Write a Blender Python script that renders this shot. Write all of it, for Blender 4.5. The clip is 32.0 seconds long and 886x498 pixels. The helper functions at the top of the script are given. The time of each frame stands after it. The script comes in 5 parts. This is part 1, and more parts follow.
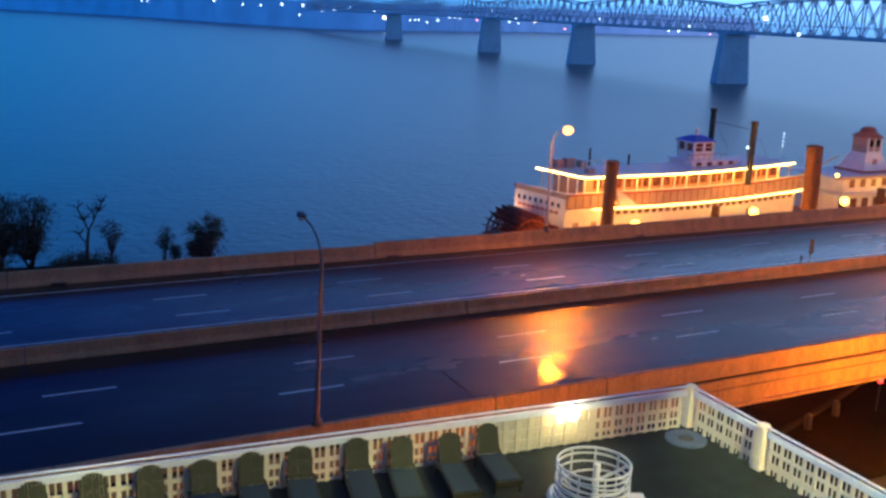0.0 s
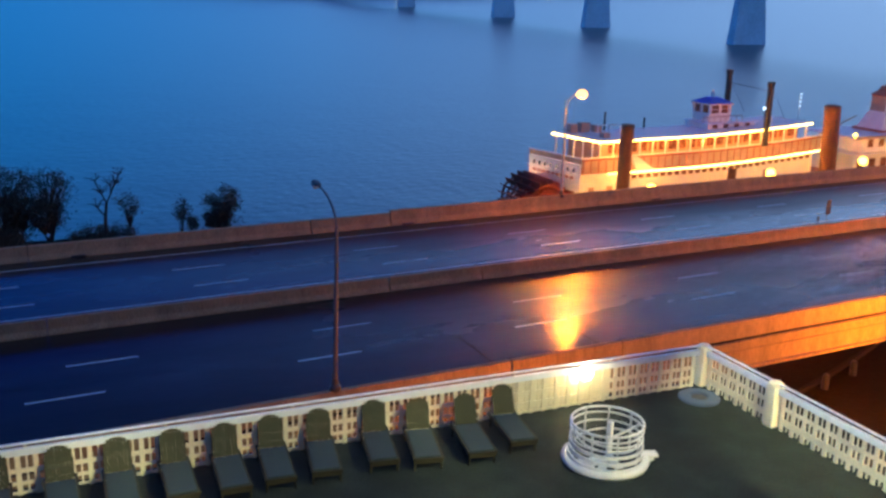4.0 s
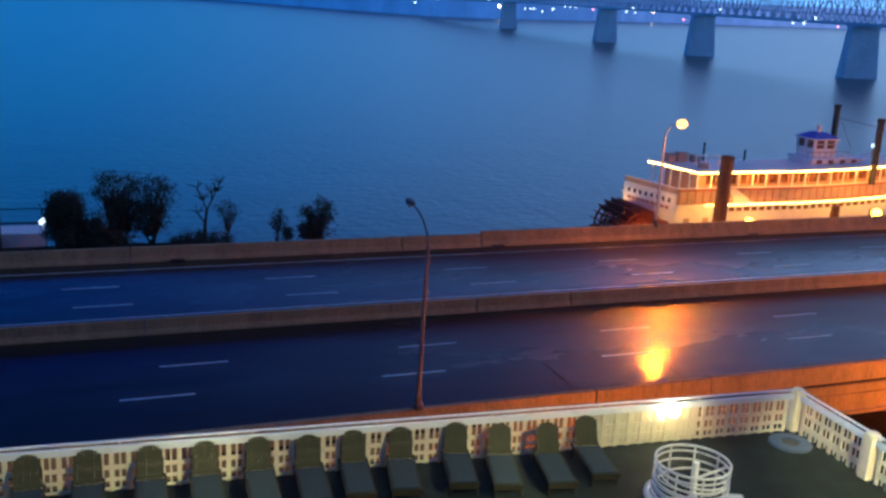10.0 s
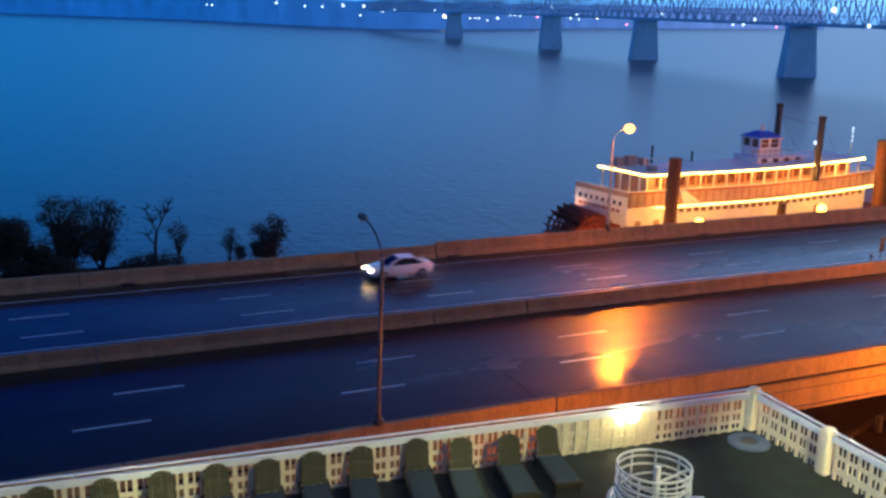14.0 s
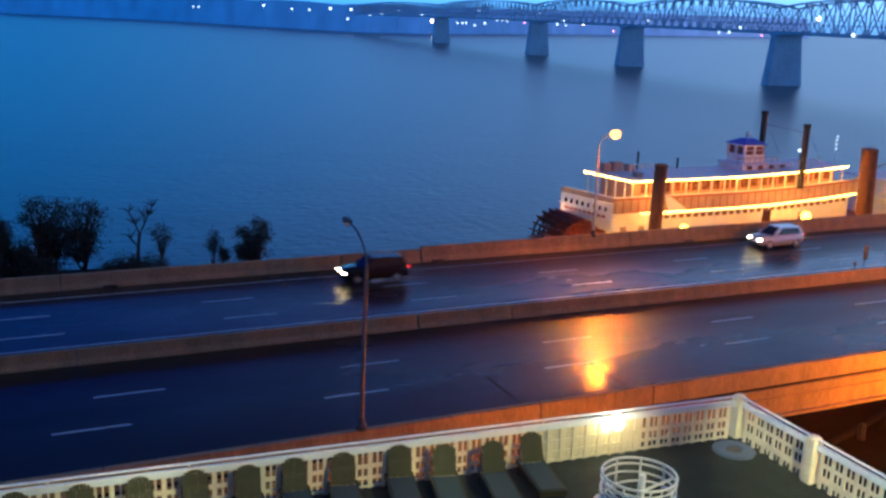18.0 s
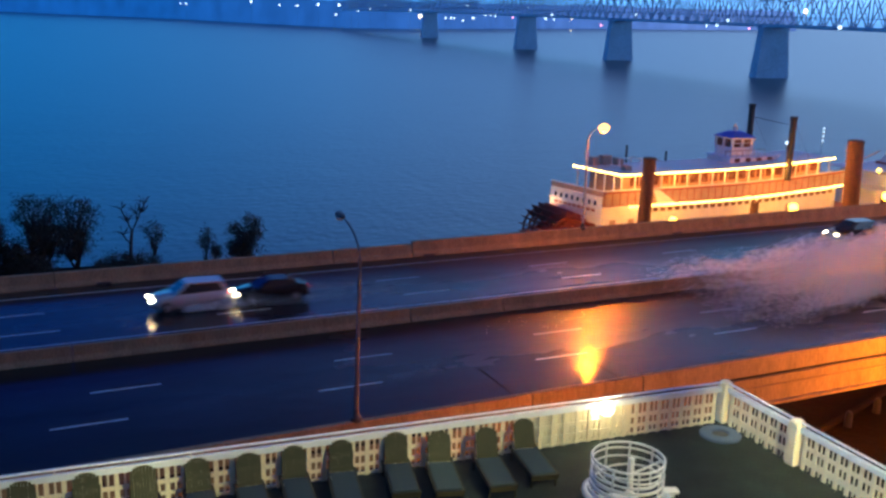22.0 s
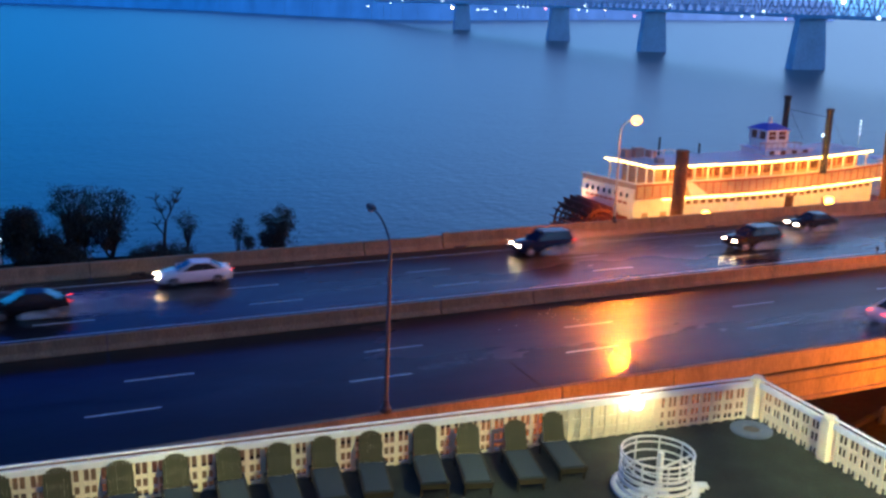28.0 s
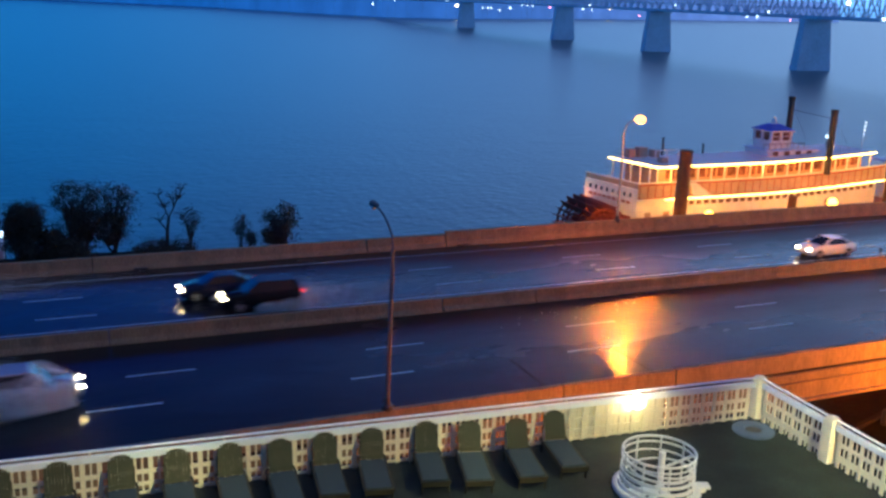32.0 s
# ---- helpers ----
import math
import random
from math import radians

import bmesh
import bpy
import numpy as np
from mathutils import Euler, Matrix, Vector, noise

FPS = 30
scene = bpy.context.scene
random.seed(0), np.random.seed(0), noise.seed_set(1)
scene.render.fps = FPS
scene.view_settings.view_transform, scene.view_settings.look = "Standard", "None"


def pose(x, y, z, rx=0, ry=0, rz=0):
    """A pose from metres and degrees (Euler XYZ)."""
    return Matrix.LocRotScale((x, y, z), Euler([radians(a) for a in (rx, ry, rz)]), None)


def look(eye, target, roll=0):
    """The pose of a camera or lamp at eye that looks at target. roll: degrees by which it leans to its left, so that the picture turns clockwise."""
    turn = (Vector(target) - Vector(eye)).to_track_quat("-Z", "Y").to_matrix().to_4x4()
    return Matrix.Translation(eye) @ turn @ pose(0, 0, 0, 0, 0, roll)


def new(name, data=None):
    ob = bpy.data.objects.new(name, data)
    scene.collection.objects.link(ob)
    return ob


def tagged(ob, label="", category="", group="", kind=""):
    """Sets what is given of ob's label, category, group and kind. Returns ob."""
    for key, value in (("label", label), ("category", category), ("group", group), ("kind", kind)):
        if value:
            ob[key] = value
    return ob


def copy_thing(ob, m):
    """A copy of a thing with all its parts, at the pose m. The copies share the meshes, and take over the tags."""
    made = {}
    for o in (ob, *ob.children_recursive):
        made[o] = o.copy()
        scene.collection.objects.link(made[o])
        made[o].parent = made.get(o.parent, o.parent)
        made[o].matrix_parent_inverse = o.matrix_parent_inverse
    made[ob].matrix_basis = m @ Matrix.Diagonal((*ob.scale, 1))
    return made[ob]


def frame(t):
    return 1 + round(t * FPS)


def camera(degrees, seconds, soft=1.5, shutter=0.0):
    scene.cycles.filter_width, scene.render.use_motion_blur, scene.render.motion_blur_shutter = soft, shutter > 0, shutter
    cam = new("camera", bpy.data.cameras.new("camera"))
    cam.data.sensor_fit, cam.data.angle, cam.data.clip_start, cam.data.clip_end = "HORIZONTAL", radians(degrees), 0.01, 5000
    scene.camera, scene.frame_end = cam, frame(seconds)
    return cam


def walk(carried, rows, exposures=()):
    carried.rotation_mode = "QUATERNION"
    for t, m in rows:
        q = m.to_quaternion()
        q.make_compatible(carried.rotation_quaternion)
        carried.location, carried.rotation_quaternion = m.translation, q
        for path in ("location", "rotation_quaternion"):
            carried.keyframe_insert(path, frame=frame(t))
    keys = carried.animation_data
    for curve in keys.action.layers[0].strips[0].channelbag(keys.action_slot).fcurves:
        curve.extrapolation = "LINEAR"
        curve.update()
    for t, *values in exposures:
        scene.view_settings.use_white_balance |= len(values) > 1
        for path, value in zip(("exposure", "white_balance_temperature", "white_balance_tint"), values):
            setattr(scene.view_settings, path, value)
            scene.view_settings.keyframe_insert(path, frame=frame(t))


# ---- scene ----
cam = camera(49.8, 32.0, soft=2.8, shutter=0.6)
PATH = [
    (0, pose(0.115, 0.304, 17.870, 76.32, -2.40, -27.01)),
    (0.5, pose(0.110, 0.306, 17.843, 76.23, -2.37, -27.07)),
    (1, pose(0.099, 0.213, 17.786, 75.99, -2.07, -27.08)),
    (1.5, pose(0.072, 0.164, 17.768, 75.68, -1.81, -27.11)),
    (2, pose(0.086, 0.125, 17.789, 75.36, -1.50, -27.16)),
    (2.5, pose(0.047, 0.077, 17.801, 75.16, -1.16, -27.16)),
    (4.5, pose(0.113, 0.053, 17.878, 74.12, -1.21, -25.16)),
    (5, pose(0.002, 0.047, 17.965, 74.29, -1.19, -22.93)),
    (5.5, pose(-0.100, -0.115, 18.005, 74.65, -1.45, -20.98)),
    (6, pose(-0.128, -0.206, 18.037, 74.98, -1.94, -20.40)),
    (6.5, pose(-0.128, -0.228, 18.054, 75.13, -2.39, -20.39)),
    (7, pose(-0.126, -0.204, 18.044, 75.19, -2.51, -20.40)),
    (7.5, pose(-0.145, -0.168, 18.031, 75.20, -2.56, -20.43)),
    (8, pose(-0.112, -0.119, 18.003, 75.23, -2.56, -20.45)),
    (8.5, pose(-0.080, -0.096, 17.995, 75.24, -2.58, -20.36)),
    (9, pose(-0.048, -0.040, 17.984, 75.26, -2.67, -20.35)),
    (9.5, pose(-0.027, -0.006, 17.953, 75.33, -2.82, -20.33)),
    (10, pose(0.016, 0.047, 17.950, 75.35, -2.90, -20.31)),
    (10.5, pose(0.018, 0.069, 17.941, 75.33, -2.98, -20.30)),
    (11, pose(0.050, 0.104, 17.930, 75.26, -2.93, -20.27)),
    (11.5, pose(0.020, 0.060, 17.942, 75.04, -2.64, -20.19)),
    (12, pose(0.041, 0.029, 17.931, 74.81, -2.08, -20.55)),
    (12.5, pose(0.141, 0.070, 17.970, 74.86, -1.65, -21.90)),
    (13, pose(0.189, 0.145, 17.955, 75.24, -1.26, -22.91)),
    (13.5, pose(0.140, 0.183, 17.985, 75.71, -1.12, -23.21)),
    (14, pose(0.108, 0.165, 18.003, 76.11, -1.29, -23.50)),
    (14.5, pose(0.072, 0.131, 18.038, 76.21, -1.46, -23.78)),
    (16.5, pose(0.075, 0.183, 17.997, 76.44, -2.06, -24.22)),
    (17, pose(0.162, 0.288, 17.966, 76.42, -2.05, -24.24)),
    (17.5, pose(0.194, 0.339, 17.958, 76.41, -1.98, -24.23)),
    (18, pose(0.217, 0.373, 17.947, 76.39, -1.95, -24.24)),
    (18.5, pose(0.160, 0.291, 17.969, 76.33, -1.82, -24.39)),
    (19, pose(0.119, 0.225, 17.949, 76.25, -1.80, -24.58)),
    (19.5, pose(0.064, 0.124, 17.970, 76.16, -1.70, -24.72)),
    (20, pose(0.027, 0.020, 17.994, 76.12, -1.57, -24.82)),
    (20.5, pose(0.016, -0.021, 18.003, 76.08, -1.51, -24.89)),
    (21, pose(-0.014, -0.070, 18.011, 76.08, -1.52, -24.92)),
    (21.5, pose(-0.060, -0.115, 18.017, 76.11, -1.54, -24.93)),
    (22, pose(-0.091, -0.150, 18.018, 76.13, -1.56, -24.93)),
    (22.5, pose(-0.075, -0.126, 18.000, 76.14, -1.61, -24.93)),
    (23, pose(-0.123, -0.128, 18.004, 76.10, -1.71, -24.94)),
    (23.5, pose(-0.111, -0.153, 18.004, 76.09, -1.63, -24.86)),
    (24, pose(-0.058, -0.109, 17.995, 76.04, -1.58, -24.55)),
    (24.5, pose(-0.081, -0.091, 18.007, 75.95, -1.57, -24.23)),
    (25, pose(-0.066, -0.102, 18.012, 75.89, -1.50, -23.87)),
    (25.5, pose(-0.033, -0.076, 18.011, 75.79, -1.50, -23.51)),
    (27.5, pose(-0.071, -0.148, 18.023, 75.57, -1.57, -23.04)),
    (28, pose(-0.081, -0.186, 18.041, 75.59, -1.41, -23.05)),
    (28.5, pose(-0.113, -0.220, 18.047, 75.54, -1.50, -23.00)),
    (29, pose(-0.102, -0.214, 18.027, 75.55, -1.50, -22.95)),
    (29.5, pose(-0.109, -0.194, 18.022, 75.52, -1.53, -22.94)),
    (30, pose(-0.125, -0.231, 18.023, 75.51, -1.56, -22.89)),
    (30.5, pose(-0.105, -0.201, 18.016, 75.50, -1.66, -22.86)),
    (31, pose(-0.079, -0.178, 18.018, 75.51, -1.68, -22.84)),
    (31.5, pose(-0.065, -0.142, 17.999, 75.51, -1.80, -22.81)),
    (32, pose(-0.079, -0.156, 18.015, 75.48, -1.83, -22.79)),
]
# the clip's camera lifts and lowers its exposure on the way
STOPS = [(0.0, 0.14), (1.0, 0.04), (2.0, 0.0), (4.5, 0.42), (6.0, 0.46), (8.0, 0.55), (9.0, 0.5), (10.0, 0.14), (11.0, 0.26), (12.0, 0.14), (13.0, 0.05), (14.0, 0.12), (17.0, 0.1),
         (20.0, 0.1), (23.0, 0.12), (25.0, 0.22), (28.0, 0.42), (30.0, 0.34), (32.0, 0.22)]
walk(cam, PATH, STOPS)

# world: rainy blue dusk
world = bpy.data.worlds.new("dusk")
scene.world = world
world.use_nodes = True
wn, wl = world.node_tree.nodes, world.node_tree.links
wn.clear()
w_out = wn.new("ShaderNodeOutputWorld")
w_bg = wn.new("ShaderNodeBackground")
w_tc = wn.new("ShaderNodeTexCoord")
w_sep = wn.new("ShaderNodeSeparateXYZ")
w_ramp = wn.new("ShaderNodeValToRGB")
w_side = wn.new("ShaderNodeMapRange")
w_mix = wn.new("ShaderNodeMixRGB")
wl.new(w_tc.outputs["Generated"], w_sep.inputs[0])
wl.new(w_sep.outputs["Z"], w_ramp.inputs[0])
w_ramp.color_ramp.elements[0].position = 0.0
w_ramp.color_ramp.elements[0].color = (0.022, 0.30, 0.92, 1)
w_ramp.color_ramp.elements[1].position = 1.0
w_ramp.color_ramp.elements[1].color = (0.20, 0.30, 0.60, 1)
# dim middle keeps the near road dark; brighter top added to light the spray
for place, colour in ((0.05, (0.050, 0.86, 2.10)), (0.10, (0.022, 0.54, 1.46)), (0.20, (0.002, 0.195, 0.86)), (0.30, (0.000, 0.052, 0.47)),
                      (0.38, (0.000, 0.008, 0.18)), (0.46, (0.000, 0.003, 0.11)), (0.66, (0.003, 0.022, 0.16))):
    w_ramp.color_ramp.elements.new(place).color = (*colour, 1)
w_side.inputs["From Min"].default_value = -0.05
w_side.inputs["From Max"].default_value = 0.95
wl.new(w_sep.outputs["X"], w_side.inputs["Value"])
w_mix.inputs[2].default_value = (0.88, 1.34, 2.02, 1)
# the glow of the town lies low in the sky, and grows towards the bridge
w_low = wn.new("ShaderNodeValToRGB")
w_low.color_ramp.elements[0].color = (0.24, 0.24, 0.24, 1)
w_low.color_ramp.elements[1].position = 0.55
w_low.color_ramp.elements[1].color = (0.06, 0.06, 0.06, 1)
for place, level in ((0.06, 1.0), (0.20, 0.75), (0.30, 0.42), (0.40, 0.12)):
    w_low.color_ramp.elements.new(place).color = (level, level, level, 1)
w_pow, w_mul = wn.new("ShaderNodeMath"), wn.new("ShaderNodeMath")
w_pow.operation, w_mul.operation = "POWER", "MULTIPLY"
w_pow.inputs[1].default_value = 1.7
wl.new(w_sep.outputs["Z"], w_low.inputs[0])
wl.new(w_side.outputs[0], w_pow.inputs[0])
wl.new(w_pow.outputs[0], w_mul.inputs[0])
wl.new(w_low.outputs[0], w_mul.inputs[1])
wl.new(w_mul.outputs[0], w_mix.inputs[0])
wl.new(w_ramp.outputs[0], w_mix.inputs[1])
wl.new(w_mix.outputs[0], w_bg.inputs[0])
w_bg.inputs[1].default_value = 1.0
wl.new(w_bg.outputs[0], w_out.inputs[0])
SODIUM = (1.0, 0.225, 0.001)
CREAM = (1.0, 0.80, 0.48)


def lamp(name, place, watts, colour, size=0.2):
    d = bpy.data.lights.new(name, "POINT")
    d.energy, d.color, d.shadow_soft_size = watts, colour, size
    ob = new(name, d)
    ob.location = place
    return ob


# the far street lamp, the street lamps below the deck, the wharf lamps, the fence lamp, the wall floodlights
FAR_LAMP = (43.3, 62.6, 9.55)
# a spot aimed across the carriageways, which keeps its light off the parapet
d = bpy.data.lights.new("far_road_light", "SPOT")
d.energy, d.color, d.shadow_soft_size, d.spot_size, d.spot_blend = 16500, (1.0, 0.18, 0.008), 0.42, radians(175), 0.95
ob = new("far_road_light", d)
ob.matrix_world = look((FAR_LAMP[0], FAR_LAMP[1], FAR_LAMP[2] - 0.42), (36.5, 42.5, 0.0))
# extra lamp added at the same head, to light the pole
lamp("lamp_spill", (FAR_LAMP[0], FAR_LAMP[1], FAR_LAMP[2] - 0.45), 900, (1.0, 0.25, 0.01), 0.2)
# unseen lamp added further along the row, to warm the boat
lamp("far_road_light", (90.0, FAR_LAMP[1], FAR_LAMP[2] - 0.42), 9000, SODIUM, 0.3)
# unseen lamp placed for the orange light on the median's near face
NEAR_LAMP = (61.0, 37.9, 9.0)
lamp("near_road_light", NEAR_LAMP, 16500, SODIUM, 0.3)
STREET_LAMP_Z = 0.55
for sx in (-26, -2, 22, 46, 70):
    lamp("street_light", (sx, 29.0, STREET_LAMP_Z), {-26: 40, -2: 120, 22: 2700, 46: 15500, 70: 7400}[sx], SODIUM, 0.2)
# unseen low lamps, placed for the orange light from below
for sx, watts in ((26, 110), (52, 170), (76, 330)):
    lamp("low_street_light", (sx, 31.0, -2.6), watts, (1.0, 0.14, 0.002), 0.2)
# unseen lamp added for the orange patch on the ground under the road
UNDER_LAMP = (50.5, 47.5, -2.7)
lamp("under_road_light", (UNDER_LAMP[0], UNDER_LAMP[1], UNDER_LAMP[2] - 0.3), 820, (1.0, 0.14, 0.002), 0.2)
# the last lamp is unseen, added further along to light the second boat
WHARF = [(57.0, 86.0, -5.2), (69.9, 86.0, -4.6), (88.2, 86.0, -4.05), (104.2, 86.0, -3.5), (122.0, 86.0, -3.3)]
for p in WHARF:
    lamp("wharf_light", (p[0], p[1] + 0.45, p[2]), 5600, (1.0, 0.38, 0.05), 0.25)
for sx in (66.5, 73.5, 80.5, 87.5, 94.5):
    lamp("string_light", (sx, 89.35, 0.1 + 0.9 * max(0.0, (sx - 79) / 22) ** 1.7), 720, (1.0, 0.36, 0.05), 0.3)
lamp("stern_lamp", (60.4, 97.6, -4.6), 260, (1.0, 0.62, 0.34), 0.25)
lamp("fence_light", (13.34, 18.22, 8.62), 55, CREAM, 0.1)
# added lamp behind the lattice, to brighten the board seen through it
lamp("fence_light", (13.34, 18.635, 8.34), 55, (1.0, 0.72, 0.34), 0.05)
# floodlights on the hotel wall light the deck aslant, so that shadows fall along the row of loungers
FLOODS = [(12.4, 23.0, 11000, 18, (-6.5, 18.2, 7.5)), (13.2, 22.0, 13500, 20, (-0.5, 17.6, 7.5)), (14.8, 22.0, 12500, 21, (5.5, 17.2, 7.5)),
          (14.0, 22.0, 13500, 20, (11.5, 16.6, 7.5)), (11.6, 22.0, 29000, 22, (18.0, 14.2, 7.5))]
for fx, fz, watts, wide, aim in FLOODS:
    d = bpy.data.lights.new("floodlight", "SPOT")
    d.energy, d.color, d.shadow_soft_size, d.spot_size, d.spot_blend = watts, (0.90, 0.86, 0.45), 0.15, radians(wide), 0.6
    ob = new("floodlight", d)
    ob.matrix_world = look((fx, -0.5, fz), aim)


# ---- materials ----
def mat(name, colour, rough=0.7, metal=0.0, vary=0.25, scale=3.0, fine=40.0, bump=0.15, emit=None, strength=0.0, island=0.0, rvary=0.1, spec=0.5, dist=0.02, stretch=None, coat=0.0, coat_rough=0.08):
    m = bpy.data.materials.new(name)
    m.use_nodes = True
    n, l = m.node_tree.nodes, m.node_tree.links
    b = n["Principled BSDF"]
    b.inputs["Roughness"].default_value, b.inputs["Metallic"].default_value = rough, metal
    b.inputs["Specular IOR Level"].default_value = spec
    if coat:
        b.inputs["Coat Weight"].default_value, b.inputs["Coat Roughness"].default_value, b.inputs["Coat IOR"].default_value = coat, coat_rough, 1.33
    if emit:
        b.inputs["Emission Color"].default_value = (*emit, 1)
        b.inputs["Emission Strength"].default_value = strength
    tc = n.new("ShaderNodeTexCoord")
    src = tc.outputs["Object"]
    if stretch:
        mp = n.new("ShaderNodeMapping")
        mp.inputs["Scale"].default_value = stretch
        l.new(src, mp.inputs[0])
        src = mp.outputs[0]
    big, small = n.new("ShaderNodeTexNoise"), n.new("ShaderNodeTexNoise")
    big.inputs["Scale"].default_value, small.inputs["Scale"].default_value = scale, fine
    big.inputs["Detail"].default_value = 4
    for t in (big, small):
        l.new(src, t.inputs["Vector"])
    add = n.new("ShaderNodeMath")
    add.operation = "ADD"
    l.new(big.outputs[0], add.inputs[0])
    l.new(small.outputs[0], add.inputs[1])
    fac = add.outputs[0]
    if island:
        info = n.new("ShaderNodeObjectInfo")
        ad2 = n.new("ShaderNodeMath")
        ad2.operation = "MULTIPLY_ADD"
        ad2.inputs[1].default_value = island
        l.new(info.outputs["Random"], ad2.inputs[0])
        l.new(fac, ad2.inputs[2])
        fac = ad2.outputs[0]
    rng = n.new("ShaderNodeMapRange")
    rng.inputs["From Min"].default_value, rng.inputs["From Max"].default_value = 0.6, 1.4 + island
    rng.inputs["To Min"].default_value, rng.inputs["To Max"].default_value = 1 - vary, 1 + vary
    l.new(fac, rng.inputs["Value"])
    mul = n.new("ShaderNodeVectorMath")
    mul.operation = "SCALE"
    mul.inputs[0].default_value = colour
    l.new(rng.outputs[0], mul.inputs["Scale"])
    l.new(mul.outputs[0], b.inputs["Base Color"])
    rr = n.new("ShaderNodeMapRange")
    rr.inputs["From Min"].default_value, rr.inputs["From Max"].default_value = 0.3, 0.7
    rr.inputs["To Min"].default_value, rr.inputs["To Max"].default_value = max(0.01, rough - rvary), min(1, rough + rvary)
    l.new(big.outputs[0], rr.inputs["Value"])
    l.new(rr.outputs[0], b.inputs["Roughness"])
    if bump:
        bp = n.new("ShaderNodeBump")
        bp.inputs["Strength"].default_value, bp.inputs["Distance"].default_value = bump, dist
        l.new(add.outputs[0], bp.inputs["Height"])
        l.new(bp.outputs[0], b.inputs["Normal"])
    return m


def glow(name, colour, strength):
    m = bpy.data.materials.new(name)
    m.use_nodes = True
    n = m.node_tree.nodes
    b = n["Principled BSDF"]
    b.inputs["Base Color"].default_value = (*colour, 1)
    b.inputs["Emission Color"].default_value = (*colour, 1)
    b.inputs["Emission Strength"].default_value = strength
    return m




def wet_asphalt(name, low):
    """Dark asphalt under a broken film of water: smooth where it stands in the wheel ruts and along the low edge, rough between them."""
    m = bpy.data.materials.new(name)
    m.use_nodes = True
    n, l = m.node_tree.nodes, m.node_tree.links
    b = n["Principled BSDF"]
    b.inputs["Specular IOR Level"].default_value = 0.12
    b.inputs["Coat IOR"].default_value = 1.33
    tc = n.new("ShaderNodeTexCoord")

    def tex(scale, stretch, detail):
        mp, t = n.new("ShaderNodeMapping"), n.new("ShaderNodeTexNoise")
        mp.inputs["Scale"].default_value = stretch
        t.inputs["Scale"].default_value, t.inputs["Detail"].default_value = scale, detail
        l.new(tc.outputs["Object"], mp.inputs[0])
        l.new(mp.outputs[0], t.inputs["Vector"])
        return t.outputs[0]

    def span(src, lo, hi, a=0.32, c=0.68):
        r = n.new("ShaderNodeMapRange")
        for key, v in (("From Min", a), ("From Max", c), ("To Min", lo), ("To Max", hi)):
            r.inputs[key].default_value = v
        l.new(src, r.inputs["Value"])
        return r.outputs[0]

    ruts = tex(0.55, (0.10, 1.0, 1.0), 3)
    patch = tex(0.42, (0.45, 1.0, 1.0), 5)
    grain = tex(14.0, (1.0, 1.0, 1.0), 3)
    wave = tex(1.1, (0.6, 1.0, 1.0), 3)
    both = n.new("ShaderNodeMath")
    both.operation = "ADD"
    l.new(ruts, both.inputs[0])
    l.new(patch, both.inputs[1])
    l.new(span(both.outputs[0], 0.47, 0.58, 0.75, 1.25), b.inputs["Roughness"])
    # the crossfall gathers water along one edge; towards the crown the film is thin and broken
    axes, edge = n.new("ShaderNodeSeparateXYZ"), n.new("ShaderNodeMath")
    l.new(tc.outputs["Object"], axes.inputs[0])
    edge.operation = "ADD"
    wander = n.new("ShaderNodeMath")
    wander.operation = "MULTIPLY_ADD"
    wander.inputs[1].default_value = 5.0
    l.new(patch, wander.inputs[0])
    l.new(axes.outputs["Y"], wander.inputs[2])
    l.new(span(both.outputs[0], 0.05, 0.13, 0.78, 1.22), edge.inputs[0])
    # roughness falls towards the low-x end, set to darken the sky's reflection there
    x_fade = n.new("ShaderNodeMath")
    x_fade.operation = "MULTIPLY"
    l.new(span(wander.outputs[0], 0.0, 0.29, low + 1.0, low + 6.5), x_fade.inputs[0])
    l.new(span(axes.outputs["X"], 0.12, 1.0, 2.0, 27.0), x_fade.inputs[1])
    l.new(x_fade.outputs[0], edge.inputs[1])
    l.new(edge.outputs[0], b.inputs["Coat Roughness"])
    l.new(span(patch, 0.62, 0.95), b.inputs["Coat Weight"])
    mul = n.new("ShaderNodeVectorMath")
    mul.operation = "SCALE"
    mul.inputs[0].default_value = (0.0035, 0.0042, 0.006)
    l.new(span(both.outputs[0], 0.6, 1.5, 0.75, 1.25), mul.inputs["Scale"])
    l.new(mul.outputs[0], b.inputs["Base Color"])
    height = n.new("ShaderNodeMath")
    height.operation = "MULTIPLY_ADD"
    height.inputs[1].default_value = 6.0
    l.new(wave, height.inputs[0])
    l.new(grain, height.inputs[2])
    bp = n.new("ShaderNodeBump")
    bp.inputs["Strength"].default_value, bp.inputs["Distance"].default_value = 0.28, 0.009
    l.new(height.outputs[0], bp.inputs["Height"])
    for key in ("Normal", "Coat Normal"):
        l.new(bp.outputs[0], b.inputs[key])
    return m


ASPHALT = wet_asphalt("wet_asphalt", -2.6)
PAINT = mat("road_paint", (0.42, 0.56, 0.62), 0.35, vary=0.3, scale=2, fine=30, bump=0.05)
CONCRETE = mat("barrier_concrete", (0.205, 0.158, 0.094), 0.8, vary=0.45, scale=1.1, fine=12, bump=0.3, stretch=(1.0, 1.0, 0.22))
KERB = mat("dark_kerb_stone", (0.024, 0.018, 0.014), 0.85, spec=0.08, vary=0.4, scale=1.0, bump=0.3)
STEEL = mat("galvanised_steel", (0.10, 0.11, 0.13), 0.6, metal=0.4, vary=0.2, scale=4, bump=0.05)
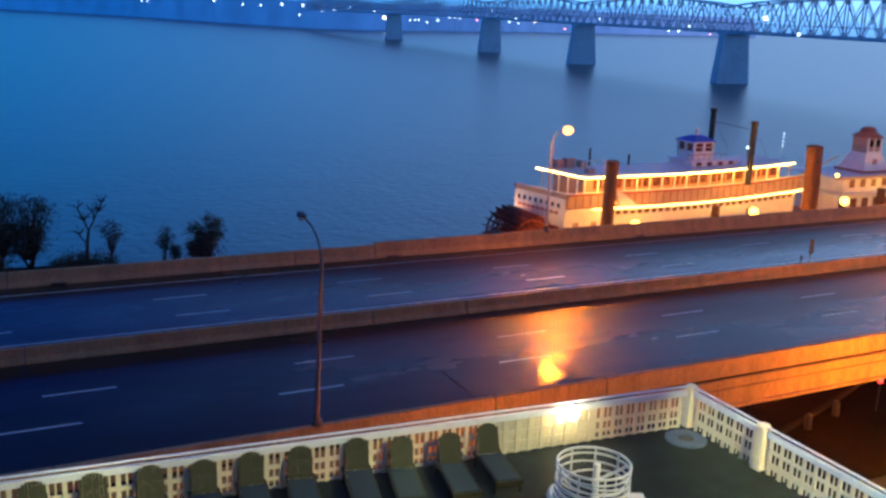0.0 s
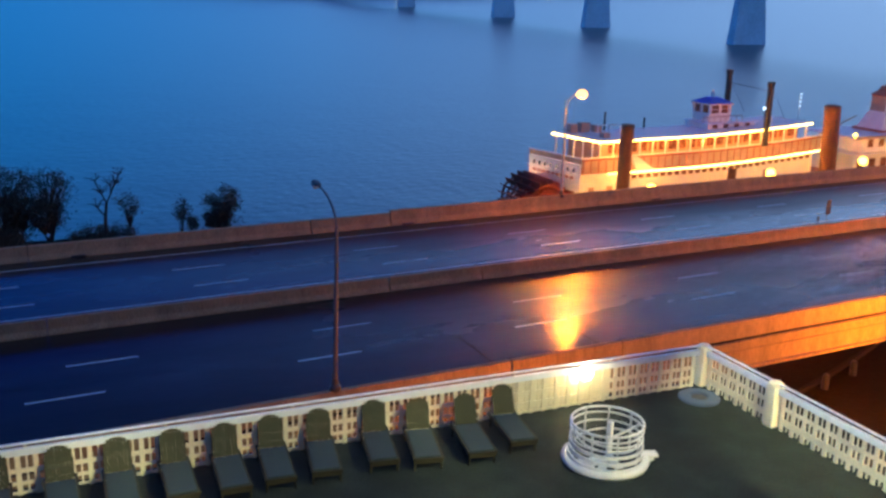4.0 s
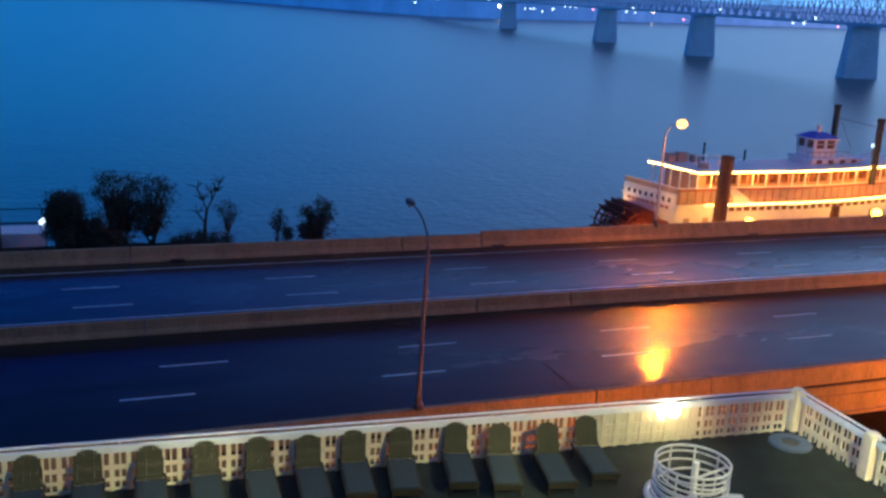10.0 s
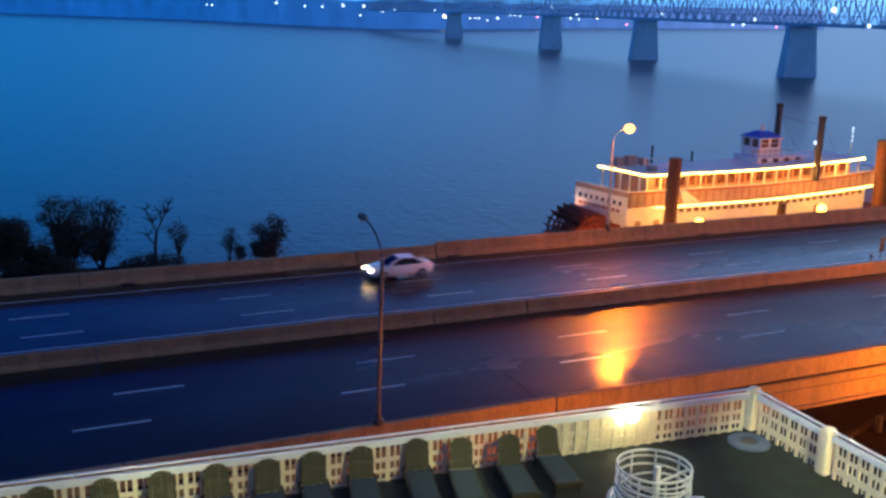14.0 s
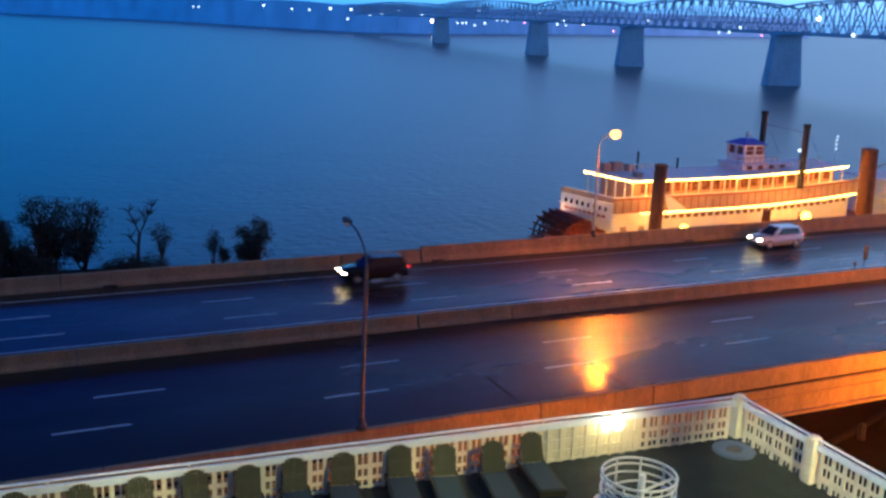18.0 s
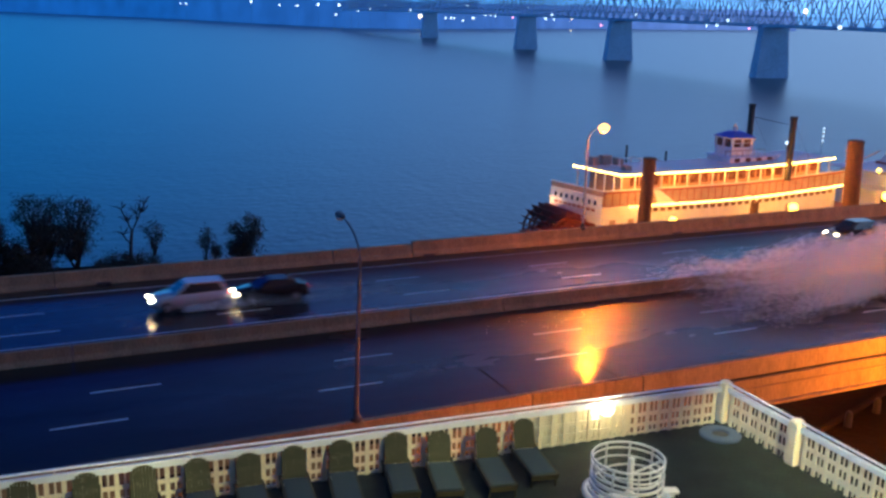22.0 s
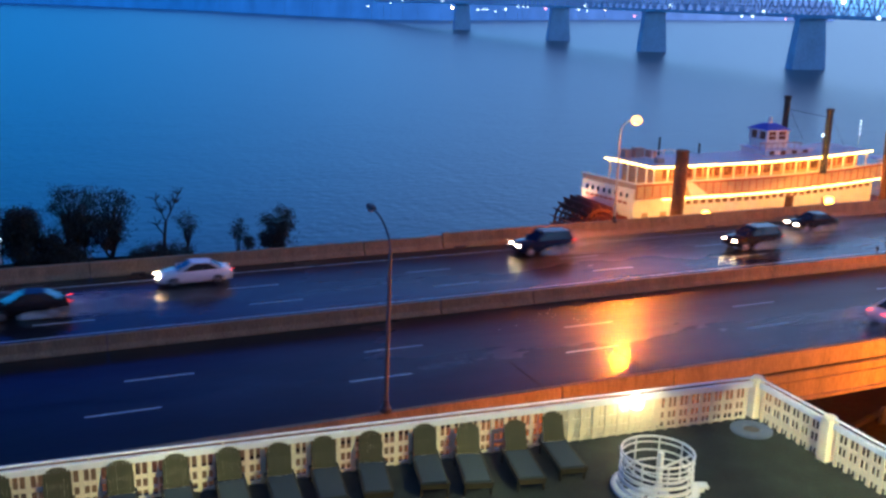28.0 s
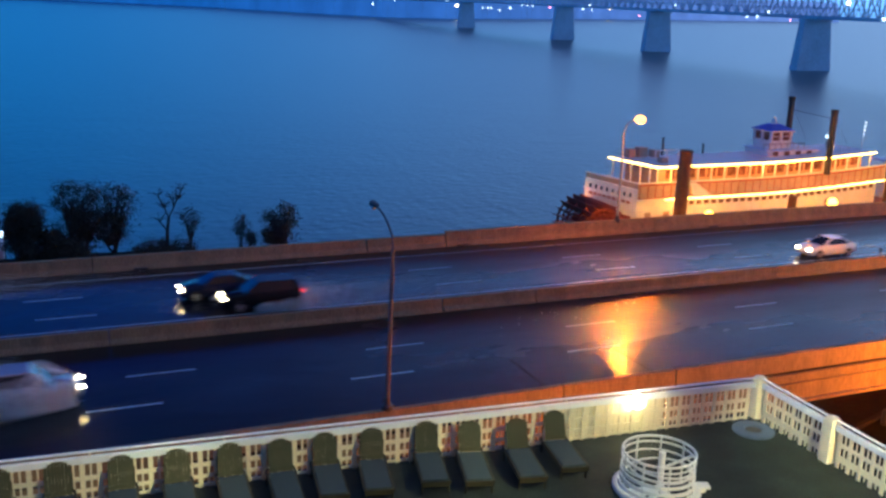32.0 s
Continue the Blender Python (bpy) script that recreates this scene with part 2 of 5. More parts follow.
# paler copy of the steel, so that the far lamp's pole looks lit
LIT_STEEL = mat("lit_galvanised_steel", (0.36, 0.36, 0.36), 0.55, metal=0.2, vary=0.2, scale=4, bump=0.05)
DARK = mat("dark_metal", (0.03, 0.03, 0.035), 0.45, vary=0.3, scale=5, bump=0.05)
DECK = mat("deck_surface", (0.022, 0.030, 0.029), 0.82, vary=0.85, scale=1.5, fine=28, bump=0.25, rvary=0.12, spec=0.18)
VINYL = mat("fence_vinyl", (0.80, 0.76, 0.58), 0.4, vary=0.12, scale=2.5, fine=30, bump=0.05)
RAIL = mat("white_rail_paint", (0.80, 0.88, 0.94), 0.35, vary=0.08, scale=3, bump=0.03)
WHITE = mat("white_paint", (0.80, 0.80, 0.78), 0.45, vary=0.12, scale=3, bump=0.05)
WICKER = mat("lounger_sling", (0.062, 0.066, 0.042), 0.75, spec=0.2, vary=0.25, scale=3, fine=60, bump=0.2)
SLING = mat("lounger_seat_sling", (0.045, 0.066, 0.076), 0.75, spec=0.2, vary=0.2, scale=3, fine=60, bump=0.15)
LEGS = mat("lounger_frame", (0.036, 0.033, 0.020), 0.6, spec=0.25, vary=0.2, scale=5, bump=0.05)
GREY = mat("grey_cast_stone", (0.075, 0.115, 0.20), 0.6, vary=0.25, scale=4, bump=0.2)
PLASTER = mat("hotel_wall_plaster", (0.5, 0.47, 0.42), 0.8, vary=0.15, scale=0.7, bump=0.2)
BOAT_WHITE = mat("boat_white_paint", (0.80, 0.77, 0.70), 0.5, vary=0.15, scale=0.8, fine=10, bump=0.1)
BOAT_RED = mat("boat_red_brown_paint", (0.36, 0.12, 0.07), 0.6, vary=0.3, scale=1.5, bump=0.1)
WHEEL_RED = mat("wheel_dark_red_paint", (0.27, 0.06, 0.035), 0.7, vary=0.35, scale=1.5, bump=0.15)
BOAT_RAIL = mat("boat_rail_board", (0.44, 0.30, 0.22), 0.6, vary=0.25, scale=1.2, fine=20, bump=0.1)
BOAT_ROOF = mat("boat_roof_felt", (0.62, 0.64, 0.72), 0.5, vary=0.2, scale=0.7, bump=0.1)
BLUE = mat("blue_roof_paint", (0.03, 0.09, 0.55), 0.4, vary=0.2, scale=2, bump=0.05)
STACK = mat("black_stack_paint", (0.02, 0.018, 0.018), 0.5, vary=0.3, scale=2, bump=0.1)
PILE = mat("rusted_pile", (0.17, 0.075, 0.035), 0.8, vary=0.4, scale=1.2, fine=10, bump=0.4)
PANE = mat("dark_window_glass", (0.015, 0.017, 0.02), 0.08, vary=0.2, scale=2, bump=0.0, rvary=0.03)
# orange-brown base stands for the lamplight behind the boats' panes
BOAT_PANE = mat("lamplit_brown_pane", (0.20, 0.085, 0.045), 0.25, vary=0.4, scale=1.5, bump=0.0)
# tan copy of the boat white, with the cabin wall's shade put into it
BOAT_WHITE_SHADED = mat("boat_white_shaded_tan", (0.52, 0.30, 0.19), 0.6, vary=0.25, scale=1.2, fine=14, bump=0.1)
# the mist before the bridge is put into these pale blue base colours
MIST_STONE = mat("mist_pale_stone", (0.58, 0.63, 0.72), 0.85, vary=0.2, scale=0.12, fine=1.0, bump=0.3, dist=0.3)
MIST_STEEL = mat("mist_pale_steel", (0.45, 0.52, 0.64), 0.6, vary=0.15, scale=0.1, fine=1.0, bump=0.0)
GROUND = mat("bank_soil", (0.009, 0.006, 0.0045), 0.9, spec=0.08, vary=0.5, scale=0.3, fine=3, bump=0.5, dist=0.1)
BARK = mat("bark", (0.022, 0.019, 0.018), 0.9, vary=0.4, scale=3, bump=0.4)
LEAF = mat("foliage", (0.008, 0.016, 0.013), 0.8, vary=0.5, scale=1.0, fine=6, bump=0.0)
TYRE = mat("tyre_rubber", (0.02, 0.02, 0.02), 0.7, vary=0.2, scale=6, bump=0.1)
RIM = mat("alloy_rim", (0.45, 0.46, 0.48), 0.3, metal=0.8, vary=0.1, scale=6, bump=0.0)
CAR_WHITE = mat("white_car_paint", (0.75, 0.75, 0.76), 0.15, vary=0.06, scale=1.5, bump=0.0, rvary=0.04)
CAR_SILVER = mat("silver_car_paint", (0.45, 0.46, 0.47), 0.2, metal=0.4, vary=0.08, scale=1.5, bump=0.0, rvary=0.04)
CAR_BLACK = mat("black_car_paint", (0.012, 0.012, 0.014), 0.12, vary=0.2, scale=1.5, bump=0.0, rvary=0.04, spec=0.09)
CAR_NAVY = mat("navy_car_paint", (0.012, 0.018, 0.045), 0.14, vary=0.2, scale=1.5, bump=0.0, rvary=0.04, spec=0.09)
CAR_GREY = mat("dark_grey_car_paint", (0.05, 0.05, 0.055), 0.16, vary=0.15, scale=1.5, bump=0.0, rvary=0.04, spec=0.09)
HEAD = glow("headlight_glow", (1.0, 0.82, 0.48), 60)
TAIL = glow("taillight_glow", (1.0, 0.03, 0.03), 6)
SODIUM_GLOW = glow("sodium_lens_glow", (1.0, 0.42, 0.09), 5)
WHARF_GLOW = glow("wharf_lamp_glow", (1.0, 0.57, 0.06), 11)
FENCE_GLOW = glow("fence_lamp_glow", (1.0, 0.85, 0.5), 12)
BULB_GLOW = glow("bulb_glow", (1.0, 0.60, 0.15), 14)
SHORE_GLOW = glow("shore_light_glow", (0.62, 0.85, 1.0), 2.6)
SHORE_WARM = glow("shore_warm_glow", (1.0, 0.80, 0.50), 6)
SHORE_PINK = glow("shore_pink_glow", (1.0, 0.35, 0.60), 3)
DROPS = bpy.data.materials.new("spray_water")
DROPS.use_nodes = True
_n, _l = DROPS.node_tree.nodes, DROPS.node_tree.links
_df, _tr, _mx = _n.new("ShaderNodeBsdfDiffuse"), _n.new("ShaderNodeBsdfTranslucent"), _n.new("ShaderNodeMixShader")
_df.inputs[0].default_value = _tr.inputs[0].default_value = (0.99, 0.985, 0.98, 1)
_l.new(_df.outputs[0], _mx.inputs[1])
_l.new(_tr.outputs[0], _mx.inputs[2])
_l.new(_mx.outputs[0], _n["Material Output"].inputs[0])
FLOOD_LENS = glow("floodlight_lens_glow", (1.0, 0.86, 0.55), 20)

WATER = bpy.data.materials.new("river_water")
WATER.use_nodes = True
_n, _l = WATER.node_tree.nodes, WATER.node_tree.links
_b = _n["Principled BSDF"]
_b.inputs["Base Color"].default_value = (0.020, 0.055, 0.070, 1)
_b.inputs["Roughness"].default_value = 0.29
_tc = _n.new("ShaderNodeTexCoord")
_w1, _w2 = _n.new("ShaderNodeTexNoise"), _n.new("ShaderNodeTexNoise")
_w1.inputs["Scale"].default_value, _w2.inputs["Scale"].default_value = 0.6, 0.07
_w1.inputs["Detail"].default_value = 5
_ad = _n.new("ShaderNodeMath")
_ad.operation = "ADD"
_bp = _n.new("ShaderNodeBump")
_bp.inputs["Strength"].default_value, _bp.inputs["Distance"].default_value = 0.42, 0.33
for _w in (_w1, _w2):
    _l.new(_tc.outputs["Object"], _w.inputs["Vector"])
_l.new(_w1.outputs[0], _ad.inputs[0])
_l.new(_w2.outputs[0], _ad.inputs[1])
_l.new(_ad.outputs[0], _bp.inputs["Height"])
_l.new(_bp.outputs[0], _b.inputs["Normal"])


# ---- mesh building ----
class Geo:
    def __init__(self):
        self.v, self.f = [], []

    def add(self, verts, faces):
        k = len(self.v)
        self.v += [tuple(p) for p in verts]
        self.f += [tuple(i + k for i in q) for q in faces]
        return self

    def box(self, x0, x1, y0, y1, z0, z1):
        return self.add([(x, y, z) for x in (x0, x1) for y in (y0, y1) for z in (z0, z1)],
                        [(0, 1, 3, 2), (4, 6, 7, 5), (0, 4, 5, 1), (2, 3, 7, 6), (0, 2, 6, 4), (1, 5, 7, 3)])

    def hexa(self, low, high):
        """Four points below and four above, both counter-clockwise from above."""
        return self.add([*low, *high], [(3, 2, 1, 0), (4, 5, 6, 7), (0, 1, 5, 4), (1, 2, 6, 5), (2, 3, 7, 6), (3, 0, 4, 7)])

    def obox(self, m, sx, sy, sz):
        pts = [m @ Vector((x * sx / 2, y * sy / 2, z * sz / 2)) for x in (-1, 1) for y in (-1, 1) for z in (-1, 1)]
        return self.add(pts, [(0, 1, 3, 2), (4, 6, 7, 5), (0, 4, 5, 1), (2, 3, 7, 6), (0, 2, 6, 4), (1, 5, 7, 3)])

    def beam(self, a, b, w, d):
        a, b = Vector(a), Vector(b)
        m = Matrix.Translation((a + b) / 2) @ (b - a).to_track_quat("X", "Z").to_matrix().to_4x4()
        return self.obox(m, (b - a).length, w, d)

    def tube(self, a, b, r0, r1=None, n=10):
        a, b = Vector(a), Vector(b)
        r1 = r0 if r1 is None else r1
        q = (b - a).to_track_quat("Z", "Y")
        ring = [Vector((math.cos(2 * math.pi * i / n), math.sin(2 * math.pi * i / n), 0)) for i in range(n)]
        pts = [a + q @ (p * r0) for p in ring] + [b + q @ (p * r1) for p in ring]
        faces = [(i, (i + 1) % n, n + (i + 1) % n, n + i) for i in range(n)]
        return self.add(pts, faces + [tuple(range(n - 1, -1, -1)), tuple(range(n, 2 * n))])

    def path(self, pts, r, n=8):
        """One bent tube through the points."""
        pts = [Vector(p) for p in pts]
        side, rings = None, []
        for i, p in enumerate(pts):
            way = (pts[min(i + 1, len(pts) - 1)] - pts[max(i - 1, 0)]).normalized()
            side = way.orthogonal().normalized() if side is None else (side - way * side.dot(way)).normalized()
            up = way.cross(side)
            rings.append([p + (side * math.cos(2 * math.pi * k / n) + up * math.sin(2 * math.pi * k / n)) * r for k in range(n)])
        return self.loft(rings)

    def torus(self, c, r, s, n=32, k=8, flat=1.0):
        pts = [(c[0] + (r + s * math.cos(2 * math.pi * j / k)) * math.cos(2 * math.pi * i / n),
                c[1] + (r + s * math.cos(2 * math.pi * j / k)) * math.sin(2 * math.pi * i / n),
                c[2] + s * flat * math.sin(2 * math.pi * j / k)) for i in range(n) for j in range(k)]
        return self.add(pts, [(i * k + j, ((i + 1) % n) * k + j, ((i + 1) % n) * k + (j + 1) % k, i * k + (j + 1) % k) for i in range(n) for j in range(k)])

    def lathe(self, c, prof, n=20):
        """prof: (radius, height) from below."""
        pts = [(c[0] + r * math.cos(2 * math.pi * i / n), c[1] + r * math.sin(2 * math.pi * i / n), c[2] + z) for r, z in prof for i in range(n)]
        faces = [(a * n + i, a * n + (i + 1) % n, (a + 1) * n + (i + 1) % n, (a + 1) * n + i) for a in range(len(prof) - 1) for i in range(n)]
        faces += [tuple(range(n - 1, -1, -1)), tuple(range((len(prof) - 1) * n, len(prof) * n))]
        return self.add(pts, faces)

    def ball(self, c, r, n=10, k=6, flat=1.0):
        prof = [(max(1e-3, r * math.sin(math.pi * j / k)), -r * flat * math.cos(math.pi * j / k)) for j in range(k + 1)]
        return self.lathe(c, prof, n)

    def extrude(self, prof, x0, x1, shear=None):
        """A closed (y, z) outline, counter-clockwise seen from +x, pulled along x; shear(x) moves it in y."""
        n = len(prof)
        s = shear or (lambda x: 0)
        pts = [(x0, y + s(x0), z) for y, z in prof] + [(x1, y + s(x1), z) for y, z in prof]
        return self.add(pts, [(i, n + i, n + (i + 1) % n, (i + 1) % n)[::-1] for i in range(n)] + [tuple(range(n - 1, -1, -1)), tuple(range(n, 2 * n))])

    def loft(self, rings):
        n = len(rings[0])
        pts = [p for r in rings for p in r]
        faces = [(a * n + i, a * n + (i + 1) % n, (a + 1) * n + (i + 1) % n, (a + 1) * n + i) for a in range(len(rings) - 1) for i in range(n)]
        return self.add(pts, faces + [tuple(range(n - 1, -1, -1)), tuple(range((len(rings) - 1) * n, len(rings) * n))])

    def mesh(self, name, material, off=(0, 0, 0), bevel=0.0, smooth=False):
        me = bpy.data.meshes.new(name)
        o = Vector(off)
        me.from_pydata([tuple(Vector(p) - o) for p in self.v], [], self.f)
        bm = bmesh.new()
        bm.from_mesh(me)
        bmesh.ops.recalc_face_normals(bm, faces=bm.faces)
        if bevel:
            edges = [e for e in bm.edges if len(e.link_faces) == 2 and e.calc_face_angle(0) > 0.6]
            bmesh.ops.bevel(bm, geom=edges, offset=bevel, segments=2, affect="EDGES", profile=0.6)
        bm.to_mesh(me)
        bm.free()
        me.materials.append(material)
        if smooth:
            for p in me.polygons:
                p.use_smooth = True
        return me


def thing(name, place, label, category, group="", kind=""):
    ob = new(name)
    ob.location = place
    return tagged(ob, label, category, group, kind)


def root_place(ob):
    while ob.parent:
        ob = ob.parent
    return ob.location


def part(name, g, material, parent, label="", bevel=0.0, smooth=False, kind=""):
    """One mesh under a thing or a part; g in world places."""
    ob = new(name, g.mesh(name, material, root_place(parent), bevel, smooth))
    ob.parent = parent
    return tagged(ob, label, kind=kind)


def solid(name, g, material, label, category, kind="", group="", bevel=0.0, smooth=False):
    """A thing that is one mesh; its origin is at the middle of its base."""
    a = np.array(g.v)
    o = ((a[:, 0].min() + a[:, 0].max()) / 2, (a[:, 1].min() + a[:, 1].max()) / 2, a[:, 2].min())
    ob = new(name, g.mesh(name, material, o, bevel, smooth))
    ob.location = o
    return tagged(ob, label, category, group, kind)


def share(name, me, parent, place=(0, 0, 0), turn=(0, 0, 0)):
    """A repeated piece on one mesh, placed in its thing's space."""
    ob = new(name, me)
    ob.parent = parent
    ob.location, ob.rotation_euler = place, turn
    return ob


# ---- ground, river, roads ----
def ground_z(x, y):
    z = -7.2
    if y > 66:
        mound = max(0.0, min(1.0, (24 - x) / 14)) * max(0.0, 1 - abs(y - 78) / 9) ** 0.7
        z = -7.2 + 5.05 * mound - max(0.0, min(1, (y - 80) / 8)) * 3.0 * (1 - mound)
    return z + (0.15 * noise.noise(Vector((x * 0.2, y * 0.2, 0))) if y > 66 else 0)


gx = [-900, -400, -150, -60] + [-40 + 3 * i for i in range(48)] + [130, 200, 400, 900]
gy = [-800, -200, -40, 20, 60, 66] + [68 + 1.5 * i for i in range(15)] + [92, 130]
g = Geo()
g.add([(x, y, ground_z(x, y) if y < 91 else (-10.5 if y < 100 else -12)) for y in gy for x in gx],
      [(j * len(gx) + i, j * len(gx) + i + 1, (j + 1) * len(gx) + i + 1, (j + 1) * len(gx) + i) for j in range(len(gy) - 1) for i in range(len(gx) - 1)])
solid("ground", g, GROUND, "dark wet soil and paving of the river bank", "ground", "structure", smooth=True)
g = Geo()
g.add([(-4800, 66, -8.0), (4800, 66, -8.0), (4800, 4700, -8.0), (-4800, 4700, -8.0)], [(0, 1, 2, 3)])
solid("water", g, WATER, "wide rippled blue-grey river in rain", "river", "structure")
g = Geo().box(-300, 300, 14.0, 33.5, -7.2, -7.05)
solid("road_street", g, ASPHALT, "wet street surface below the elevated road", "road", "structure")


def median_y(x):
    return 49.86 - 0.0025 * max(-60.0, min(140.0, x))


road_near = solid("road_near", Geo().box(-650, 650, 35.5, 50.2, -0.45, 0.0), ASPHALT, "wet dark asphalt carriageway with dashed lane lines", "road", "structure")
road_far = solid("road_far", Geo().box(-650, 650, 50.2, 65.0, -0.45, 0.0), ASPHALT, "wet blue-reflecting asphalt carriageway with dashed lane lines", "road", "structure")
DASH = Geo().box(0, 3.3, -0.065, 0.065, 0.004, 0.008).mesh("lane_dash", PAINT)
for road, ly, start in ((road_near, 41.59, 13.2), (road_near, 45.25, 15.2), (road_far, 55.32, 11.2), (road_far, 58.98, 10.6)):
    for k in range(-7, 15):
        o = share("lane_dash", DASH, road)
        o.location = Vector((start + 12.19 * k, ly, 0)) - road.location
for ly, w in ((62.52, 0.13), (52.95, 0.12)):
    part("edge_line", Geo().box(-650, 650, ly - w / 2, ly + w / 2, 0.004, 0.008), PAINT, road_far)

# tarred joints across the outer lane
for jx in (21.89, 28.13):
    part("joint", Geo().box(jx - 0.055, jx + 0.055, 36.1, 41.5, 0.003, 0.010), KERB, road_near, "dark tarred joint")

CUTS = [-650, -300, -120, -60, -35.4, -16.4, 2.6, 21.6, 27.9, 46.9, 65.9, 84.9, 120, 300, 650]
JERSEY = [(0, 0), (0.62, 0), (0.60, 0.08), (0.43, 0.30), (0.39, 0.80), (0.37, 0.82), (0.25, 0.82), (0.23, 0.80), (0.19, 0.30), (0.02, 0.08)]


def barrier(name, label, prof, y_at, steps, tall=lambda x: 1.0):
    b = thing(name, (20, y_at(20), 0), label, "barrier", kind="structure")
    for a, c in zip(CUTS, CUTS[1:]):
        g = Geo()
        n = steps if c - a < 60 else 1
        gap = 0.05 if a in (21.6, 27.9) or c in (21.6, 27.9) else 0.008
        xs = [a + gap + (c - a - 2 * gap) * i / n for i in range(n + 1)]
        rings = [[(x, y + y_at(x), z * tall(a)) for y, z in prof] for x in xs]
        part("segment", g.loft(rings), CONCRETE, b)
    return b


barrier("barrier_median", "brown stained concrete median barrier with joints", JERSEY, median_y, 4)
FAR_PROF = [(0, 0), (0.62, 0), (0.62, 0.93), (0.60, 0.95), (0.36, 0.95), (0.34, 0.93), (0.22, 0.34), (0.03, 0.09)]
barrier("barrier_far", "weathered concrete parapet along the river side", FAR_PROF, lambda x: 64.22, 2, lambda a: 1.2 if a > 27 else 1.0)
for px0 in (-17.9, 5.6, 29.2, 52.8):
    t = thing("drain_scupper", (px0, 64.3, 0.0), "dark drain opening at the foot of the concrete parapet", "drain", group="road drains")
    part("opening", Geo().box(px0 - 0.45, px0 + 0.45, 64.12, 64.30, 0.006, 0.16), DARK, t, bevel=0.02)
NEAR_PROF = [(0.62, 0.0), (0.60, 0.09), (0.43, 0.34), (0.36, 0.93), (0.34, 0.95), (0.08, 0.95), (0.06, 0.93), (0.0, 0.0), (0.0, -0.34), (0.30, -0.34), (0.30, 0.0)]
barrier("barrier_near", "sodium-lit concrete parapet along the elevated road", NEAR_PROF[:8], lambda x: 35.45, 2)
gird = thing("girder_near", (20, 35.6, -1.8), "painted steel edge girder below the elevated road", "girder", kind="structure")
part("drip_groove", Geo().box(-650, 650, 35.53, 35.9, -0.16, -0.02), CONCRETE, gird)
part("slab_edge", Geo().box(-650, 650, 35.38, 35.9, -0.52, -0.16), CONCRETE, gird, bevel=0.03)
part("soffit_recess", Geo().box(-650, 650, 35.46, 35.9, -0.68, -0.52), CONCRETE, gird)
part("flange", Geo().box(-650, 650, 35.34, 35.85, -0.76, -0.68), CONCRETE, gird)
part("web", Geo().box(-650, 650, 35.40, 35.46, -1.60, -0.76), CONCRETE, gird)
part("flange", Geo().box(-650, 650, 35.16, 35.85, -1.74, -1.60), CONCRETE, gird)
for gy0 in (40.5, 45.5, 50.5, 55.5, 60.5, 64.6):
    solid("girder_inner", Geo().box(-650, 650, gy0 - 0.2, gy0 + 0.2, -1.7, -0.45), CONCRETE, "concrete girder below the road deck", "girder", "structure")
for cx in (-40, -10, 21, 55, 86):
    for cy in (38.5, 61.5):
        solid("column", Geo().lathe((cx, cy, -7.3), [(0.75, 0), (0.75, 5.0), (0.95, 5.6)], 20), CONCRETE, "round concrete column under the elevated road", "column", "structure")
    solid("pier_cap", Geo().box(cx - 0.8, cx + 0.8, 36.2, 64.0, -2.6, -1.7), CONCRETE, "concrete cap beam under the elevated road", "beam", "structure")
# street clutter below
for bx, by in ((48.4, 40.4), (52.0, 41.3)):
    g = Geo().lathe((bx, by, -7.2), [(0.24, 0), (0.22, 0.9), (0.12, 1.05)], 12)
    solid("bollard", g, DARK, "dark rounded street bollard", "bollard", group="bollards below the road")
g = Geo()
line = [(44.5 + 2.2 * i, 40.0 + 0.62 * i + 0.02 * i * i) for i in range(12)]
for (x0, y0), (x1, y1) in zip(line, line[1:]):
    g.beam((x0, y0, -7.08), (x1, y1, -7.08), 0.3, 0.30)
solid("kerb_line", g, KERB, "dark raised kerb under the elevated road", "kerb", "structure")
t = thing("ceiling_lamp", (UNDER_LAMP[0], UNDER_LAMP[1], UNDER_LAMP[2]), "small added sodium lamp on a stem below the road deck", "lamp")
part("stem", Geo().tube(UNDER_LAMP, (UNDER_LAMP[0], UNDER_LAMP[1], -0.45), 0.05), DARK, t)
part("housing", Geo().lathe(UNDER_LAMP, [(0.22, -0.1), (0.2, 0.05), (0.06, 0.18)], 14), DARK, t)
t = thing("warning_light", (55.4, 40.8, -7.2), "red warning light on a thin post", "warning light")
part("post", Geo().tube((55.4, 40.8, -7.2), (55.4, 40.8, -5.1), 0.05), DARK, t)
part("lens", Geo().ball((55.4, 40.8, -5.0), 0.17, 12, 7), TAIL, t)


